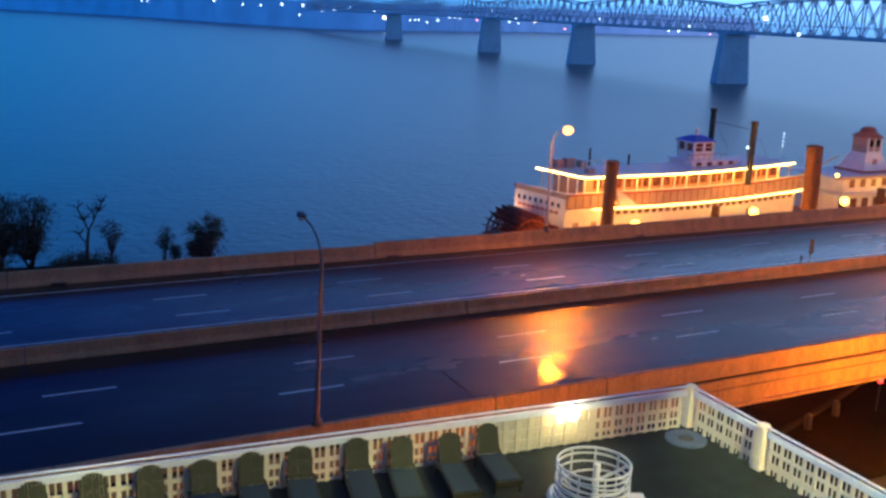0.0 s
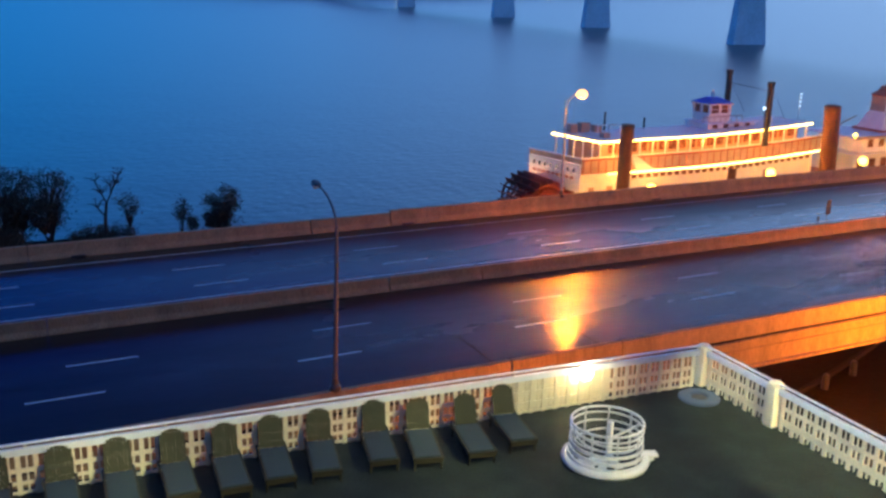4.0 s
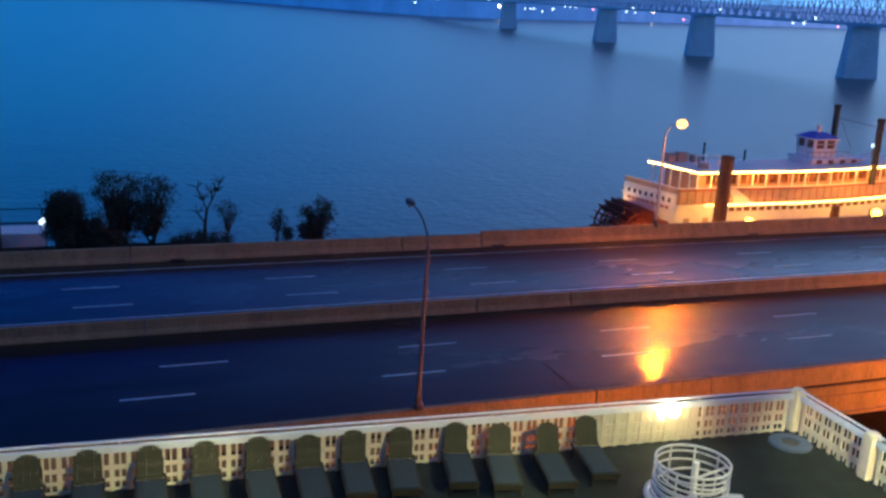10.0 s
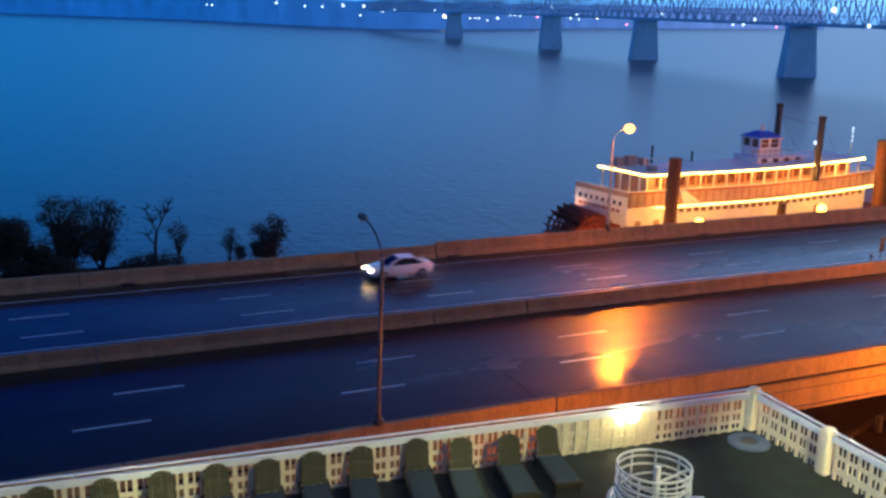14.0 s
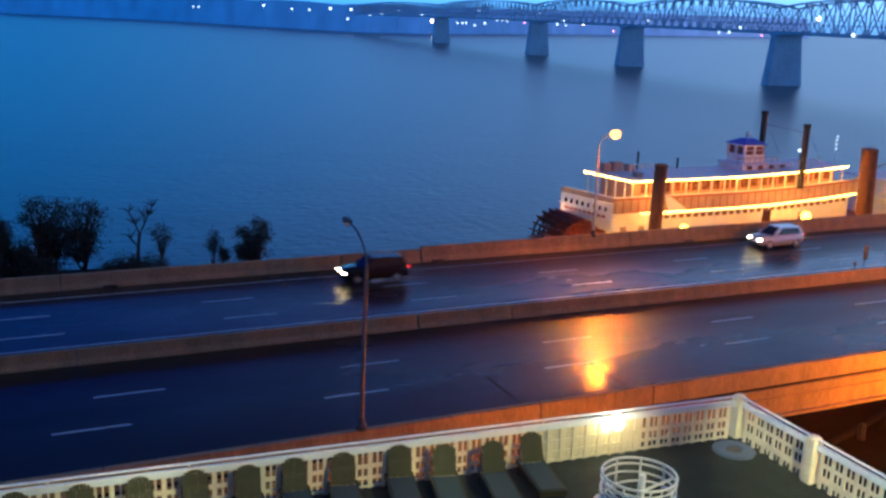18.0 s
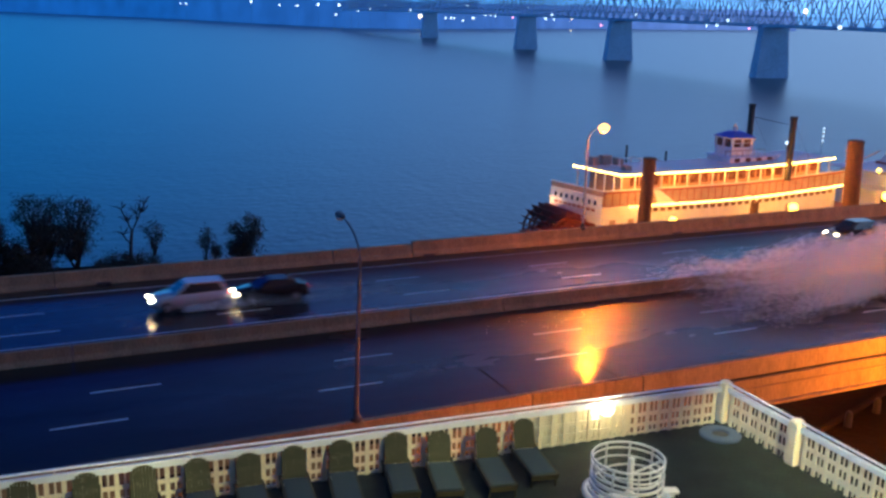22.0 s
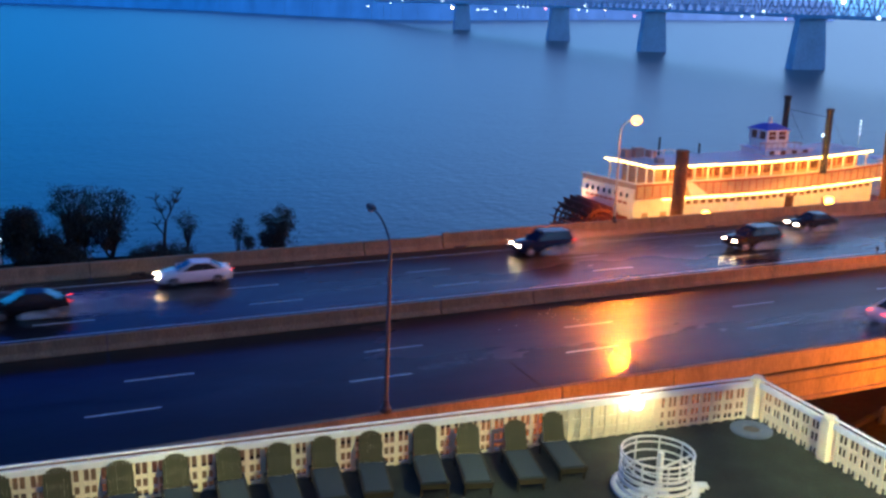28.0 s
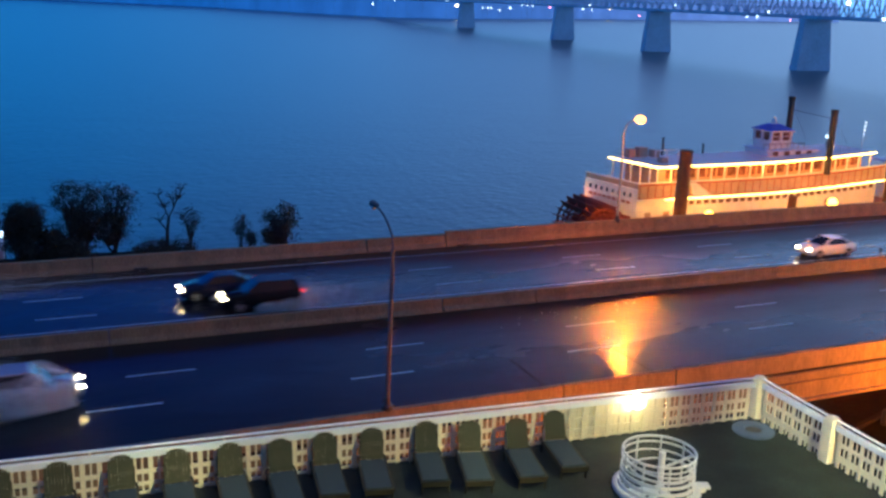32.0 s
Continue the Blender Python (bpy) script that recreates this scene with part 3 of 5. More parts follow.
# ---- street lamps ----
def street_lamp(place, way, top, reach, lens, label, steel=STEEL, lean=0.0):
    x, y, z = place
    t = thing("street_lamp", place, label, "street lamp")
    part("base", Geo().lathe(place, [(0.26, 0), (0.26, 0.18), (0.16, 0.3), (0.12, 0.55)], 12), DARK, t)
    part("pole", Geo().tube((x, y, z + 0.3), (x + lean, y, top), 0.115, 0.075, 12), steel, t)
    x += lean
    pts = []
    for i in range(9):
        s = i / 8
        pts.append((x, y + way * reach * s ** 1.6, top + 1.25 * (1 - (1 - s) ** 1.7)))
    part("arm", Geo().path(pts, 0.045, 8), steel, t)
    e = pts[-1]
    head = Geo().loft([[(x + w * c, e[1] + way * d, e[2] + h * k + 0.03) for c, k in ((-1, -0.35), (1, -0.35), (1, 0.5), (0.55, 1), (-0.55, 1), (-1, 0.5))]
                       for d, w, h in ((-0.12, 0.06, 0.06), (0.05, 0.14, 0.12), (0.45, 0.17, 0.16), (0.72, 0.10, 0.09))])
    hd = part("lamp_head", head, steel, t)
    part("lens", Geo().ball((x, e[1] + way * 0.38, e[2] + (-0.06 if lens is not SODIUM_GLOW else 0.06)), 0.17 if lens is not SODIUM_GLOW else 0.42, 14, 8, 0.8), lens, hd)
    return t


LENS_OFF = mat("unlit_lens", (0.5, 0.55, 0.6), 0.15, vary=0.05, bump=0.0)
street_lamp((12.97, 35.72, 0.93), 1, 8.15, 2.15, LENS_OFF, "slim grey steel street lamp with an unlit head", lean=0.13)
street_lamp((NEAR_LAMP[0], 35.72, 0.93), 1, 8.15, 2.15, SODIUM_GLOW, "tall unseen steel street lamp with a glowing orange sodium head")
street_lamp((FAR_LAMP[0], 64.7, 0.95), -1, 8.3, 1.75, SODIUM_GLOW, "tall steel street lamp, paled as if lit, with a glowing orange sodium head", LIT_STEEL)
street_lamp((90.0, 64.7, 0.95), -1, 8.3, 1.75, SODIUM_GLOW, "tall unseen steel street lamp with a glowing orange sodium head")
for sx in (-26, -2, 22, 46, 70):
    t = thing("street_lamp", (sx, 26.6, -7.05), "tall steel street lamp of the street below", "street lamp")
    part("pole", Geo().tube((sx, 26.6, -7.05), (sx, 26.6, STREET_LAMP_Z), 0.11, 0.07), STEEL, t)
    part("arm", Geo().tube((sx, 26.6, STREET_LAMP_Z - 0.1), (sx, 29.0, STREET_LAMP_Z + 0.25), 0.04), STEEL, t)
    part("lamp_head", Geo().box(sx - 0.16, sx + 0.16, 28.6, 29.4, STREET_LAMP_Z + 0.20, STREET_LAMP_Z + 0.36), STEEL, t)

# posts added out of sight to carry the low lamps
for sx in (26, 52, 76):
    t = thing("wall_lamp_post", (sx, 30.6, -7.05), "short unseen street lamp post below the elevated road", "street lamp")
    part("pole", Geo().tube((sx, 30.6, -7.05), (sx, 30.6, -2.4), 0.08, 0.06), STEEL, t)
    part("hood", Geo().box(sx - 0.15, sx + 0.15, 30.5, 31.2, -2.38, -2.26), STEEL, t)

# median sign and marker
sy = median_y(57.6) + 0.31
t = thing("road_sign", (57.6, sy, 0.8), "small dark road sign on a thin post", "road sign")
part("post", Geo().tube((57.6, sy, 0.78), (57.6, sy, 2.7), 0.035), DARK, t)
part("panel", Geo().box(57.38, 57.82, sy - 0.06, sy - 0.03, 1.55, 2.65), DARK, t)
t = thing("barrier_marker", (56.7, sy, 0.8), "small dark marker on the median barrier", "marker")
part("stem", Geo().tube((56.7, sy, 0.78), (56.7, sy, 1.25), 0.05), DARK, t)
part("cap", Geo().ball((56.7, sy, 1.32), 0.13), DARK, t)

# ---- hotel roof deck ----
DZ = 7.5
CORNER = Vector((17.12, 18.27, DZ))
ALONG = Vector((-1, 0.0735, 0)).normalized()
SIDE = Vector((-0.03, -1, 0)).normalized()


def fence_y(x):
    return CORNER.y + (CORNER.x - x) * 0.0735


g = Geo()
far_left = -26.0
g.hexa([(far_left, -1.2, DZ - 0.5), (17.5, -1.2, DZ - 0.5), (17.4, fence_y(17.4) + 0.25, DZ - 0.5), (far_left, fence_y(far_left) + 0.25, DZ - 0.5)],
       [(far_left, -1.2, DZ), (17.5, -1.2, DZ), (17.4, fence_y(17.4) + 0.25, DZ), (far_left, fence_y(far_left) + 0.25, DZ)])
solid("floor_deck", g, DECK, "damp dark grey roof deck surface", "floor", "structure")
g = Geo()
g.hexa([(far_left, -1.2, -7.2), (17.2, -1.2, -7.2), (17.1, fence_y(17.1), -7.2), (far_left, fence_y(far_left), -7.2)],
       [(far_left, -1.2, DZ - 0.5), (17.2, -1.2, DZ - 0.5), (17.1, fence_y(17.1), DZ - 0.5), (far_left, fence_y(far_left), DZ - 0.5)])
solid("wall_podium", g, PLASTER, "plain plastered building below the roof deck", "wall", "structure")
solid("wall_hotel", Geo().box(-40, 60, -2.0, -1.2, -7.2, 40), PLASTER, "plain plastered hotel wall", "wall", "structure")
for fx, fz, _watts, _wide, _aim in FLOODS:
    t = thing("wall_floodlight", (fx, -1.2, fz - 0.2), "small wall-mounted floodlight with a warm glow", "floodlight", group="hotel floodlights")
    part("bracket", Geo().box(fx - 0.05, fx + 0.05, -1.2, -0.95, fz + 0.05, fz + 0.15), DARK, t)
    part("housing", Geo().box(fx - 0.2, fx + 0.2, -1.0, -0.72, fz - 0.2, fz + 0.2), DARK, t, bevel=0.02)
    part("lens", Geo().box(fx - 0.16, fx + 0.16, -0.718, -0.70, fz - 0.16, fz + 0.16), FLOOD_LENS, t)

BAY = 0.345
PICKET = Geo().box(-0.052, 0.052, -0.02, 0.02, 0.0, 0.95).mesh("picket", VINYL)
SLAT_H = {h: Geo().box(0.055, BAY - 0.050, -0.012, 0.012, -h, h).mesh("cross_slat", VINYL) for h in (0.030, 0.042, 0.052, 0.085)}
LONG_ROWS, END_ROWS = ((0.05, 0.030), (0.265, 0.042), (0.545, 0.052)), ((0.25, 0.085), (0.60, 0.052))
SLAT_V = Geo().box(BAY / 2 - 0.020, BAY / 2 + 0.020, -0.010, 0.010, 0.05, 0.95).mesh("thin_slat", VINYL)


def fence(name, start, way, length, label, rows=LONG_ROWS):
    f = thing(name, start, label, "fence")
    yaw = math.atan2(way.y, way.x)
    n = int(length / BAY)
    side = Vector((-way.y, way.x, 0))

    def beam(nm, z0, z1, half):
        a, b = start, start + way * (n * BAY)
        g = Geo()
        g.hexa([a - side * half + Vector((0, 0, z0)), b - side * half + Vector((0, 0, z0)), b + side * half + Vector((0, 0, z0)), a + side * half + Vector((0, 0, z0))],
               [a - side * half + Vector((0, 0, z1)), b - side * half + Vector((0, 0, z1)), b + side * half + Vector((0, 0, z1)), a + side * half + Vector((0, 0, z1))])
        part(nm, g, RAIL, f, bevel=0.012)

    beam("cap_rail", 1.125, 1.165, 0.035)
    beam("top_rail", 0.89, 1.045, 0.05)
    for i in range(0, n + 1, 8):
        p = start + way * (min(max(i, 0.1), n - 0.1) * BAY)
        part("rail_bracket", Geo().tube((p.x, p.y, p.z + 1.03), (p.x, p.y, p.z + 1.13), 0.02, n=8), VINYL, f)
    for i in range(n):
        p = way * (i * BAY + BAY / 2)
        share("picket", PICKET, f, p, (0, 0, yaw))
        if i < n - 1:
            share("thin_slat", SLAT_V, f, p, (0, 0, yaw))
            for z, h in rows:
                share("cross_slat", SLAT_H[h], f, p + Vector((0, 0, z)), (0, 0, yaw))
    return f


def fence_post(p, size=0.30, h=1.16):
    t = thing("fence_post", p, "broad white fence post with a rounded cap", "fence post", group="fence posts")
    x, y, z = p
    part("shaft", Geo().box(x - size / 2, x + size / 2, y - size / 2, y + size / 2, z, z + h - 0.06), VINYL, t, bevel=0.05)
    part("cap", Geo().lathe((x, y, z + h - 0.06), [(size * 0.56, 0), (size * 0.56, 0.03), (size * 0.4, 0.07), (0.03, 0.09)], 16), VINYL, t)
    return t


fence("fence", CORNER + ALONG * 0.15, ALONG, 36.0, "cream vinyl lattice fence with a white top rail")
fence("fence", CORNER + SIDE * 0.15, SIDE, 2.43, "short cream vinyl lattice fence panel", END_ROWS)
POST2 = CORNER + SIDE * 2.65
fence("fence", POST2 + SIDE * 0.15, SIDE, 9.0, "cream vinyl lattice fence along the deck's end", END_ROWS)
fence_post(CORNER)
fence_post(POST2, 0.32)

# board behind the lattice, lit by an added rear lamp between them
g = Geo()
g.hexa([(11.25, fence_y(11.25) + 0.17, DZ + 0.004), (14.35, fence_y(14.35) + 0.17, DZ + 0.004), (14.35, fence_y(14.35) + 0.21, DZ + 0.004), (11.25, fence_y(11.25) + 0.21, DZ + 0.004)],
       [(11.25, fence_y(11.25) + 0.17, DZ + 0.90), (14.35, fence_y(14.35) + 0.17, DZ + 0.90), (14.35, fence_y(14.35) + 0.21, DZ + 0.90), (11.25, fence_y(11.25) + 0.21, DZ + 0.90)])
solid("wind_board", g, VINYL, "cream board standing behind the lattice, lit by the added rear lamp", "board", bevel=0.01)
# lamp on the fence
lx = 13.34
t = thing("fence_lamp", (lx, fence_y(lx) - 0.10, DZ + 0.82), "small glowing lamp fixed to the fence rail", "lamp")
part("back_plate", Geo().box(lx - 0.09, lx + 0.09, fence_y(lx) - 0.10, fence_y(lx) - 0.03, DZ + 0.82, DZ + 1.06), DARK, t, bevel=0.01)
# bulb added to go with the rear lamp
part("added_rear_bulb", Geo().ball((lx, fence_y(lx) + 0.087, DZ + 0.95), 0.05, 10, 6), FENCE_GLOW, t)
part("globe", Geo().ball((lx, fence_y(lx) - 0.22, DZ + 0.96), 0.19, 14, 8), FENCE_GLOW, t)


# ---- loungers ----
def make_lounger():
    t = thing("sun_lounger", (0, 0, 0), "grey sling sun lounger with an upright olive slatted backrest", "sun lounger", group="row of loungers")
    part("seat", Geo().box(-0.28, 0.28, -1.26, 0.06, 0.325, 0.36), SLING, t, bevel=0.012)
    for s in (-1, 1):
        part("side_rail", Geo().box(s * 0.31 - 0.025, s * 0.31 + 0.025, -1.32, 0.30, 0.27, 0.35), LEGS, t, bevel=0.01)
        for y in (-1.22, 0.18):
            part("leg", Geo().tube((s * 0.30, y, 0), (s * 0.29, y, 0.28), 0.026, 0.03, 8), LEGS, t)
    part("foot_board", Geo().box(-0.31, 0.31, -1.345, -1.32, 0.22, 0.345), LEGS, t, bevel=0.008)
    part("crossbar", Geo().beam((-0.28, 0.08, 0.42), (0.28, 0.08, 0.42), 0.03, 0.05), LEGS, t)
    back = part("backrest_frame", Geo().beam((-0.25, 0.255, 0.80), (0.25, 0.255, 0.80), 0.03, 0.05), LEGS, t)
    n = 8
    for i in range(n):
        u = (i + 0.5) / n * 2 - 1
        top = 0.71 - 0.13 * abs(u) ** 2.4
        d = Vector((0, 0.40, 0.92)).normalized()
        a = Vector((u * 0.265, 0.045, 0.37))
        part("slat", Geo().beam(a, a + d * top, 0.062, 0.022), WICKER, back)
    # folded arm wheel side
    for s in (-1, 1):
        part("prop", Geo().tube((s * 0.27, 0.24, 0.76), (s * 0.27, 0.26, 0.30), 0.014, 0.014, 6), LEGS, t)
    return t


first = make_lounger()
LOUNGERS = [(-6.0, 0.40, 0), (-4.85, 0.40, 1), (-3.68, 0.38, -1), (-2.5, 0.40, 0), (-1.36, 0.40, -2), (-0.2, 0.38, -1), (1.03, 0.40, -2), (2.16, 0.40, -3),
            (3.28, 0.39, -3), (4.35, 0.47, -5), (5.36, 0.41, -8), (6.42, 0.44, -12), (7.73, 0.42, -13), (8.69, 0.66, -15), (9.83, 0.80, -12), (10.92, 0.60, -10)]
for i, (x, gap, turn) in enumerate(LOUNGERS):
    m = pose(x, fence_y(x) - gap, DZ, 0, 0, turn)
    if i == 0:
        first.matrix_basis = m
    else:
        copy_thing(first, m)

# ---- stair head cage ----
cx, cy, cr = 12.24, 15.86, 0.81
t = thing("stair_cage", (cx, cy, DZ), "round white steel guard rail over a spiral stair", "guard rail")
for z, s in ((0.94, 0.028), (0.80, 0.022), (0.60, 0.020)):
    part("ring_rail", Geo().torus((cx, cy, DZ + z), cr, s, 40, 8), WHITE, t, smooth=True)
for i in range(9):
    a = 2 * math.pi * i / 9 + 0.2
    part("post", Geo().tube((cx + cr * math.cos(a), cy + cr * math.sin(a), DZ), (cx + cr * math.cos(a), cy + cr * math.sin(a), DZ + 0.94), 0.020, n=8), WHITE, t)
part("centre_pole", Geo().tube((cx + 0.1, cy, DZ - 0.1), (cx + 0.1, cy, DZ + 0.90), 0.07, n=14), WHITE, t)


def bend(a0, a1, r, z0, z1, n=18):
    return [(cx + r * math.cos(radians(a0 + (a1 - a0) * i / n)), cy + r * math.sin(radians(a0 + (a1 - a0) * i / n)), DZ + z0 + (z1 - z0) * i / n) for i in range(n + 1)]


def band(a0, a1, r, z0, z1, high, thick=0.035, n=28):
    """A flat steel strip bent round the stair."""
    rings = []
    for (x, y, z), (u, v, _) in zip(bend(a0, a1, r, z0, z1, n), bend(a0, a1, r + thick, z0, z1, n)):
        rings.append([(x, y, z), (u, v, z), (u, v, z + high), (x, y, z + high)])
    return Geo().loft(rings)


part("handrail", Geo().path(bend(150, 500, cr - 0.08, 0.80, 0.30, 30), 0.022, 8), WHITE, t)
part("inner_rail", Geo().path(bend(140, 330, cr - 0.14, 0.62, 0.40), 0.020, 8), WHITE, t)
part("upper_stringer", band(140, 372, cr - 0.01, 0.46, 0.36, 0.075), WHITE, t)
part("middle_stringer", band(150, 350, cr, 0.30, 0.19, 0.085), WHITE, t)
part("lower_stringer", band(150, 345, cr + 0.02, 0.13, 0.05, 0.095), WHITE, t)
part("curb_ring", Geo().path(bend(120, 330, cr + 0.10, 0.06, 0.06, 30), 0.085, 8), WHITE, t, smooth=True)
for i in range(4):
    a = 0.5 * i + 3.0
    m = Matrix.Translation((cx + 0.45 * math.cos(a), cy + 0.45 * math.sin(a), DZ + 0.03 + 0.05 * i)) @ Matrix.Rotation(a, 4, "Z")
    part("tread", Geo().obox(m, 0.62, 0.2, 0.03), WHITE, t)
for a in (-12,):
    part("cross_bar", Geo().beam((cx + cr * math.cos(radians(a)), cy + cr * math.sin(radians(a)), DZ + 0.78), (cx + 0.1, cy, DZ + 0.5), 0.035, 0.05), WHITE, t)
m = Matrix.Translation((cx + 0.93, cy - 0.38, DZ + 0.12)) @ Matrix.Rotation(radians(-22), 4, "Z")
part("landing_plate", Geo().obox(m, 0.40, 0.26, 0.06), WHITE, t, bevel=0.02)
part("landing_foot", Geo().box(cx + 0.80, cx + 1.0, cy - 0.5, cy - 0.28, DZ, DZ + 0.09), WHITE, t)

t = thing("fire_ring", (16.48, 17.6, DZ), "flat round grey cast ring with a dark centre", "fire ring")
part("rim", Geo().lathe((16.48, 17.6, DZ), [(0.53, 0), (0.54, 0.04), (0.50, 0.07), (0.27, 0.08), (0.23, 0.06), (0.22, 0.02)], 32), GREY, t, smooth=False)
part("centre", Geo().lathe((16.48, 17.6, DZ + 0.021), [(0.215, 0), (0.21, 0.01)], 24), DARK, t)

# ---- sternwheeler ----
WATER_Z = -8.0
SKEW = -0.19


def sheer(x):
    return 0.95 * max(0.0, (x - 79) / 22) ** 1.7


def side_strip(g, x0, x1, y0, y1, z0, z1, n=14):
    """A slab along the boat that follows its sheer."""
    rings = []
    for i in range(n + 1):
        x = x0 + (x1 - x0) * i / n
        s = sheer(x)
        xf = x + (SKEW * (y1 - y0) if i == 0 else 0.0)
        rings.append([(x, y0, z0 + s), (xf, y1, z0 + s), (xf, y1, z1 + s), (x, y0, z1 + s)])
    return g.loft(rings)


boat = thing("sternwheeler", (82, 95.5, WATER_Z), "white sternwheel riverboat strung with warm lights, moored", "riverboat")


def bow(x):
    u = max(0.0, (x - 97) / 11)
    return 5.5 * math.sqrt(max(0.0, 1 - u ** 2.2))


rings = []
for x in [62.0, 63, 70, 80, 90, 97] + [98 + i for i in range(10)]:
    h = max(0.15, bow(x))
    s = sheer(min(x, 104))
    rings.append([(x, 95.5 - h * 0.9, WATER_Z - 1.2), (x, 95.5 + h * 0.9, WATER_Z - 1.2), (x, 95.5 + h, -7.1 + s * 0.6), (x, 95.5 - h, -7.1 + s * 0.6)])
part("hull", Geo().loft(rings), BOAT_RED, boat)
g = Geo()
side_strip(g, 63.0, 99.5, 90.15, 98.45, -7.1, -3.55)
wall = part("main_wall", g, BOAT_WHITE, boat)
for i in range(28):
    x = 69.4 + 1.08 * i
    s = sheer(x)
    part("window", Geo().box(x - 0.34, x + 0.34, 90.10, 90.16, -4.22 + s, -3.78 + s), BOAT_PANE, wall)
for x in (64.4, 67.0, 85.5, 91.5):
    part("door", Geo().box(x - 0.4, x + 0.4, 90.09, 90.16, -6.9 + sheer(x), -4.9 + sheer(x)), BOAT_RAIL, wall)
g = Geo()
side_strip(g, 62.6, 103.0, 89.7, 98.9, -3.45, -3.28)
part("boiler_deck", g, BOAT_WHITE, boat)
for i in range(35):
    x = 62.72 + 1.08 * i
    g = Geo()
    side_strip(g, x, x + 1.07, 89.86, 89.94, -3.15, -1.45, 1)
    part("side_board", g, BOAT_RAIL, boat)
for i in range(35):
    x = 62.9 + 1.08 * i
    s = sheer(x)
    part("board_batten", Geo().box(x - 0.05, x + 0.05, 89.80, 89.855, -3.2 + s, -1.35 + s), BOAT_RED, boat)
g = Geo()
side_strip(g, 62.6, 100.8, 89.78, 90.02, -1.44, -1.32)
part("rail_cap", g, BOAT_WHITE, boat)
# red-brown strip painted where the rail cap's shadow falls
g = Geo()
side_strip(g, 62.7, 100.7, 89.80, 89.85, -1.70, -1.46)
part("rail_shadow_strip", g, BOAT_RED, boat)
g = Geo()
side_strip(g, 62.7, 100.7, 89.80, 89.85, -3.22, -3.10)
part("foot_moulding", g, BOAT_RED, boat)


def across(name, x, y0, y1, z0, z1, thick, material, parent, label=""):
    """A board across the stern, which stands slightly askew."""
    a, b = x + SKEW * (y0 - 90), x + SKEW * (y1 - 90)
    g = Geo()
    g.hexa([(a, y0, z0), (a + thick, y0, z0), (b + thick, y1, z0), (b, y1, z0)], [(a, y0, z1), (a + thick, y0, z1), (b + thick, y1, z1), (b, y1, z1)])
    return part(name, g, material, parent, label)


across("stern_board", 62.66, 89.95, 98.6, -2.05, -1.45, 0.08, BOAT_RAIL, boat)
across("stern_cap", 62.58, 89.8, 98.7, -1.44, -1.33, 0.22, BOAT_WHITE, boat)
g = Geo()
side_strip(g, 66.5, 98.0, 91.7, 97.0, -3.2, 0.28)
cabin = part("cabin", g, BOAT_WHITE_SHADED, boat)
for i in range(20):
    x = 68.2 + 1.5 * i
    s = sheer(x)
    part("window", Geo().box(x - 0.58, x + 0.58, 91.62, 91.695, -1.3 + s, 0.12 + s), BOAT_PANE, cabin)
for i in range(18):
    x = 65.3 + 1.91 * i
    s = sheer(x)
    part("stanchion", Geo().box(x - 0.07, x + 0.07, 90.05, 90.19, -1.32 + s, 0.3 + s), BOAT_WHITE, boat)
for i in range(5):
    y = 91.2 + 1.5 * i
    across("stanchion", 65.15, y - 0.07, y + 0.07, -3.28, 0.3, 0.14, BOAT_WHITE, boat)
g = Geo()
side_strip(g, 65.0, 98.2, 89.75, 97.6, 0.32, 0.52)
part("roof", g, BOAT_ROOF, boat)
# stern panel above the wheel
stern = across("stern_panel", 62.62, 90.0, 98.6, -5.35, -2.11, 0.38, BOAT_WHITE, boat)
for i in range(8):
    y = 91.0 + 0.95 * i
    across("window", 62.56, y - 0.16, y + 0.16, -3.15, -2.65, 0.055, PANE, stern)
for k in range(9):
    across("name_bar", 62.56, 91.0 + 0.78 * k, 91.55 + 0.78 * k, -3.95, -3.62, 0.055, BOAT_RED, stern, "faded lettering bar")
# board coloured dark red for the shaded hollow under the stern panel
across("wheel_well", 62.70, 90.9, 98.5, -7.0, -5.36, 0.06, WHEEL_RED, boat, "dark red shadowed wheel well")
# wheel
wc, wr = (59.3, 94.6, -6.9), 2.95
wheel = part("paddle_wheel", Geo().tube((wc[0], 91.0, wc[2]), (wc[0], 98.2, wc[2]), 0.22, n=12), WHEEL_RED, boat)
for k in range(20):
    a = 2 * math.pi * k / 20 + 0.1
    ca, sa = math.cos(a), math.sin(a)
    m = Matrix.Translation((wc[0] + (wr - 0.5) * ca, 94.6, wc[2] + (wr - 0.5) * sa)) @ Matrix.Rotation(-a, 4, "Y")
    part("paddle", Geo().obox(m, 1.15, 6.8, 0.07), WHEEL_RED, wheel)
    b = a + math.pi / 10
    for y in (91.4, 93.5, 95.7, 97.8):
        for rr in (wr - 0.55, wr - 1.3):
            part("rim_piece", Geo().beam((wc[0] + rr * ca, y, wc[2] + rr * sa), (wc[0] + rr * math.cos(b), y, wc[2] + rr * math.sin(b)), 0.10, 0.26), WHEEL_RED, wheel)
    for y in (91.4, 93.5, 95.7, 97.8):
        part("spoke", Geo().beam((wc[0] + 0.2 * ca, y, wc[2] + 0.2 * sa), (wc[0] + wr * ca, y, wc[2] + wr * sa), 0.09, 0.12), WHEEL_RED, wheel)
for y in (90.9, 98.3):
    part("wheel_beam", Geo().beam((58.4, y, -7.1), (64.0, y, -6.4), 0.3, 0.5), BOAT_WHITE, boat)
part("stern_light", Geo().ball((61.0, 98.2, -4.9), 0.24, 10, 6), BULB_GLOW, boat, "small white stern light")
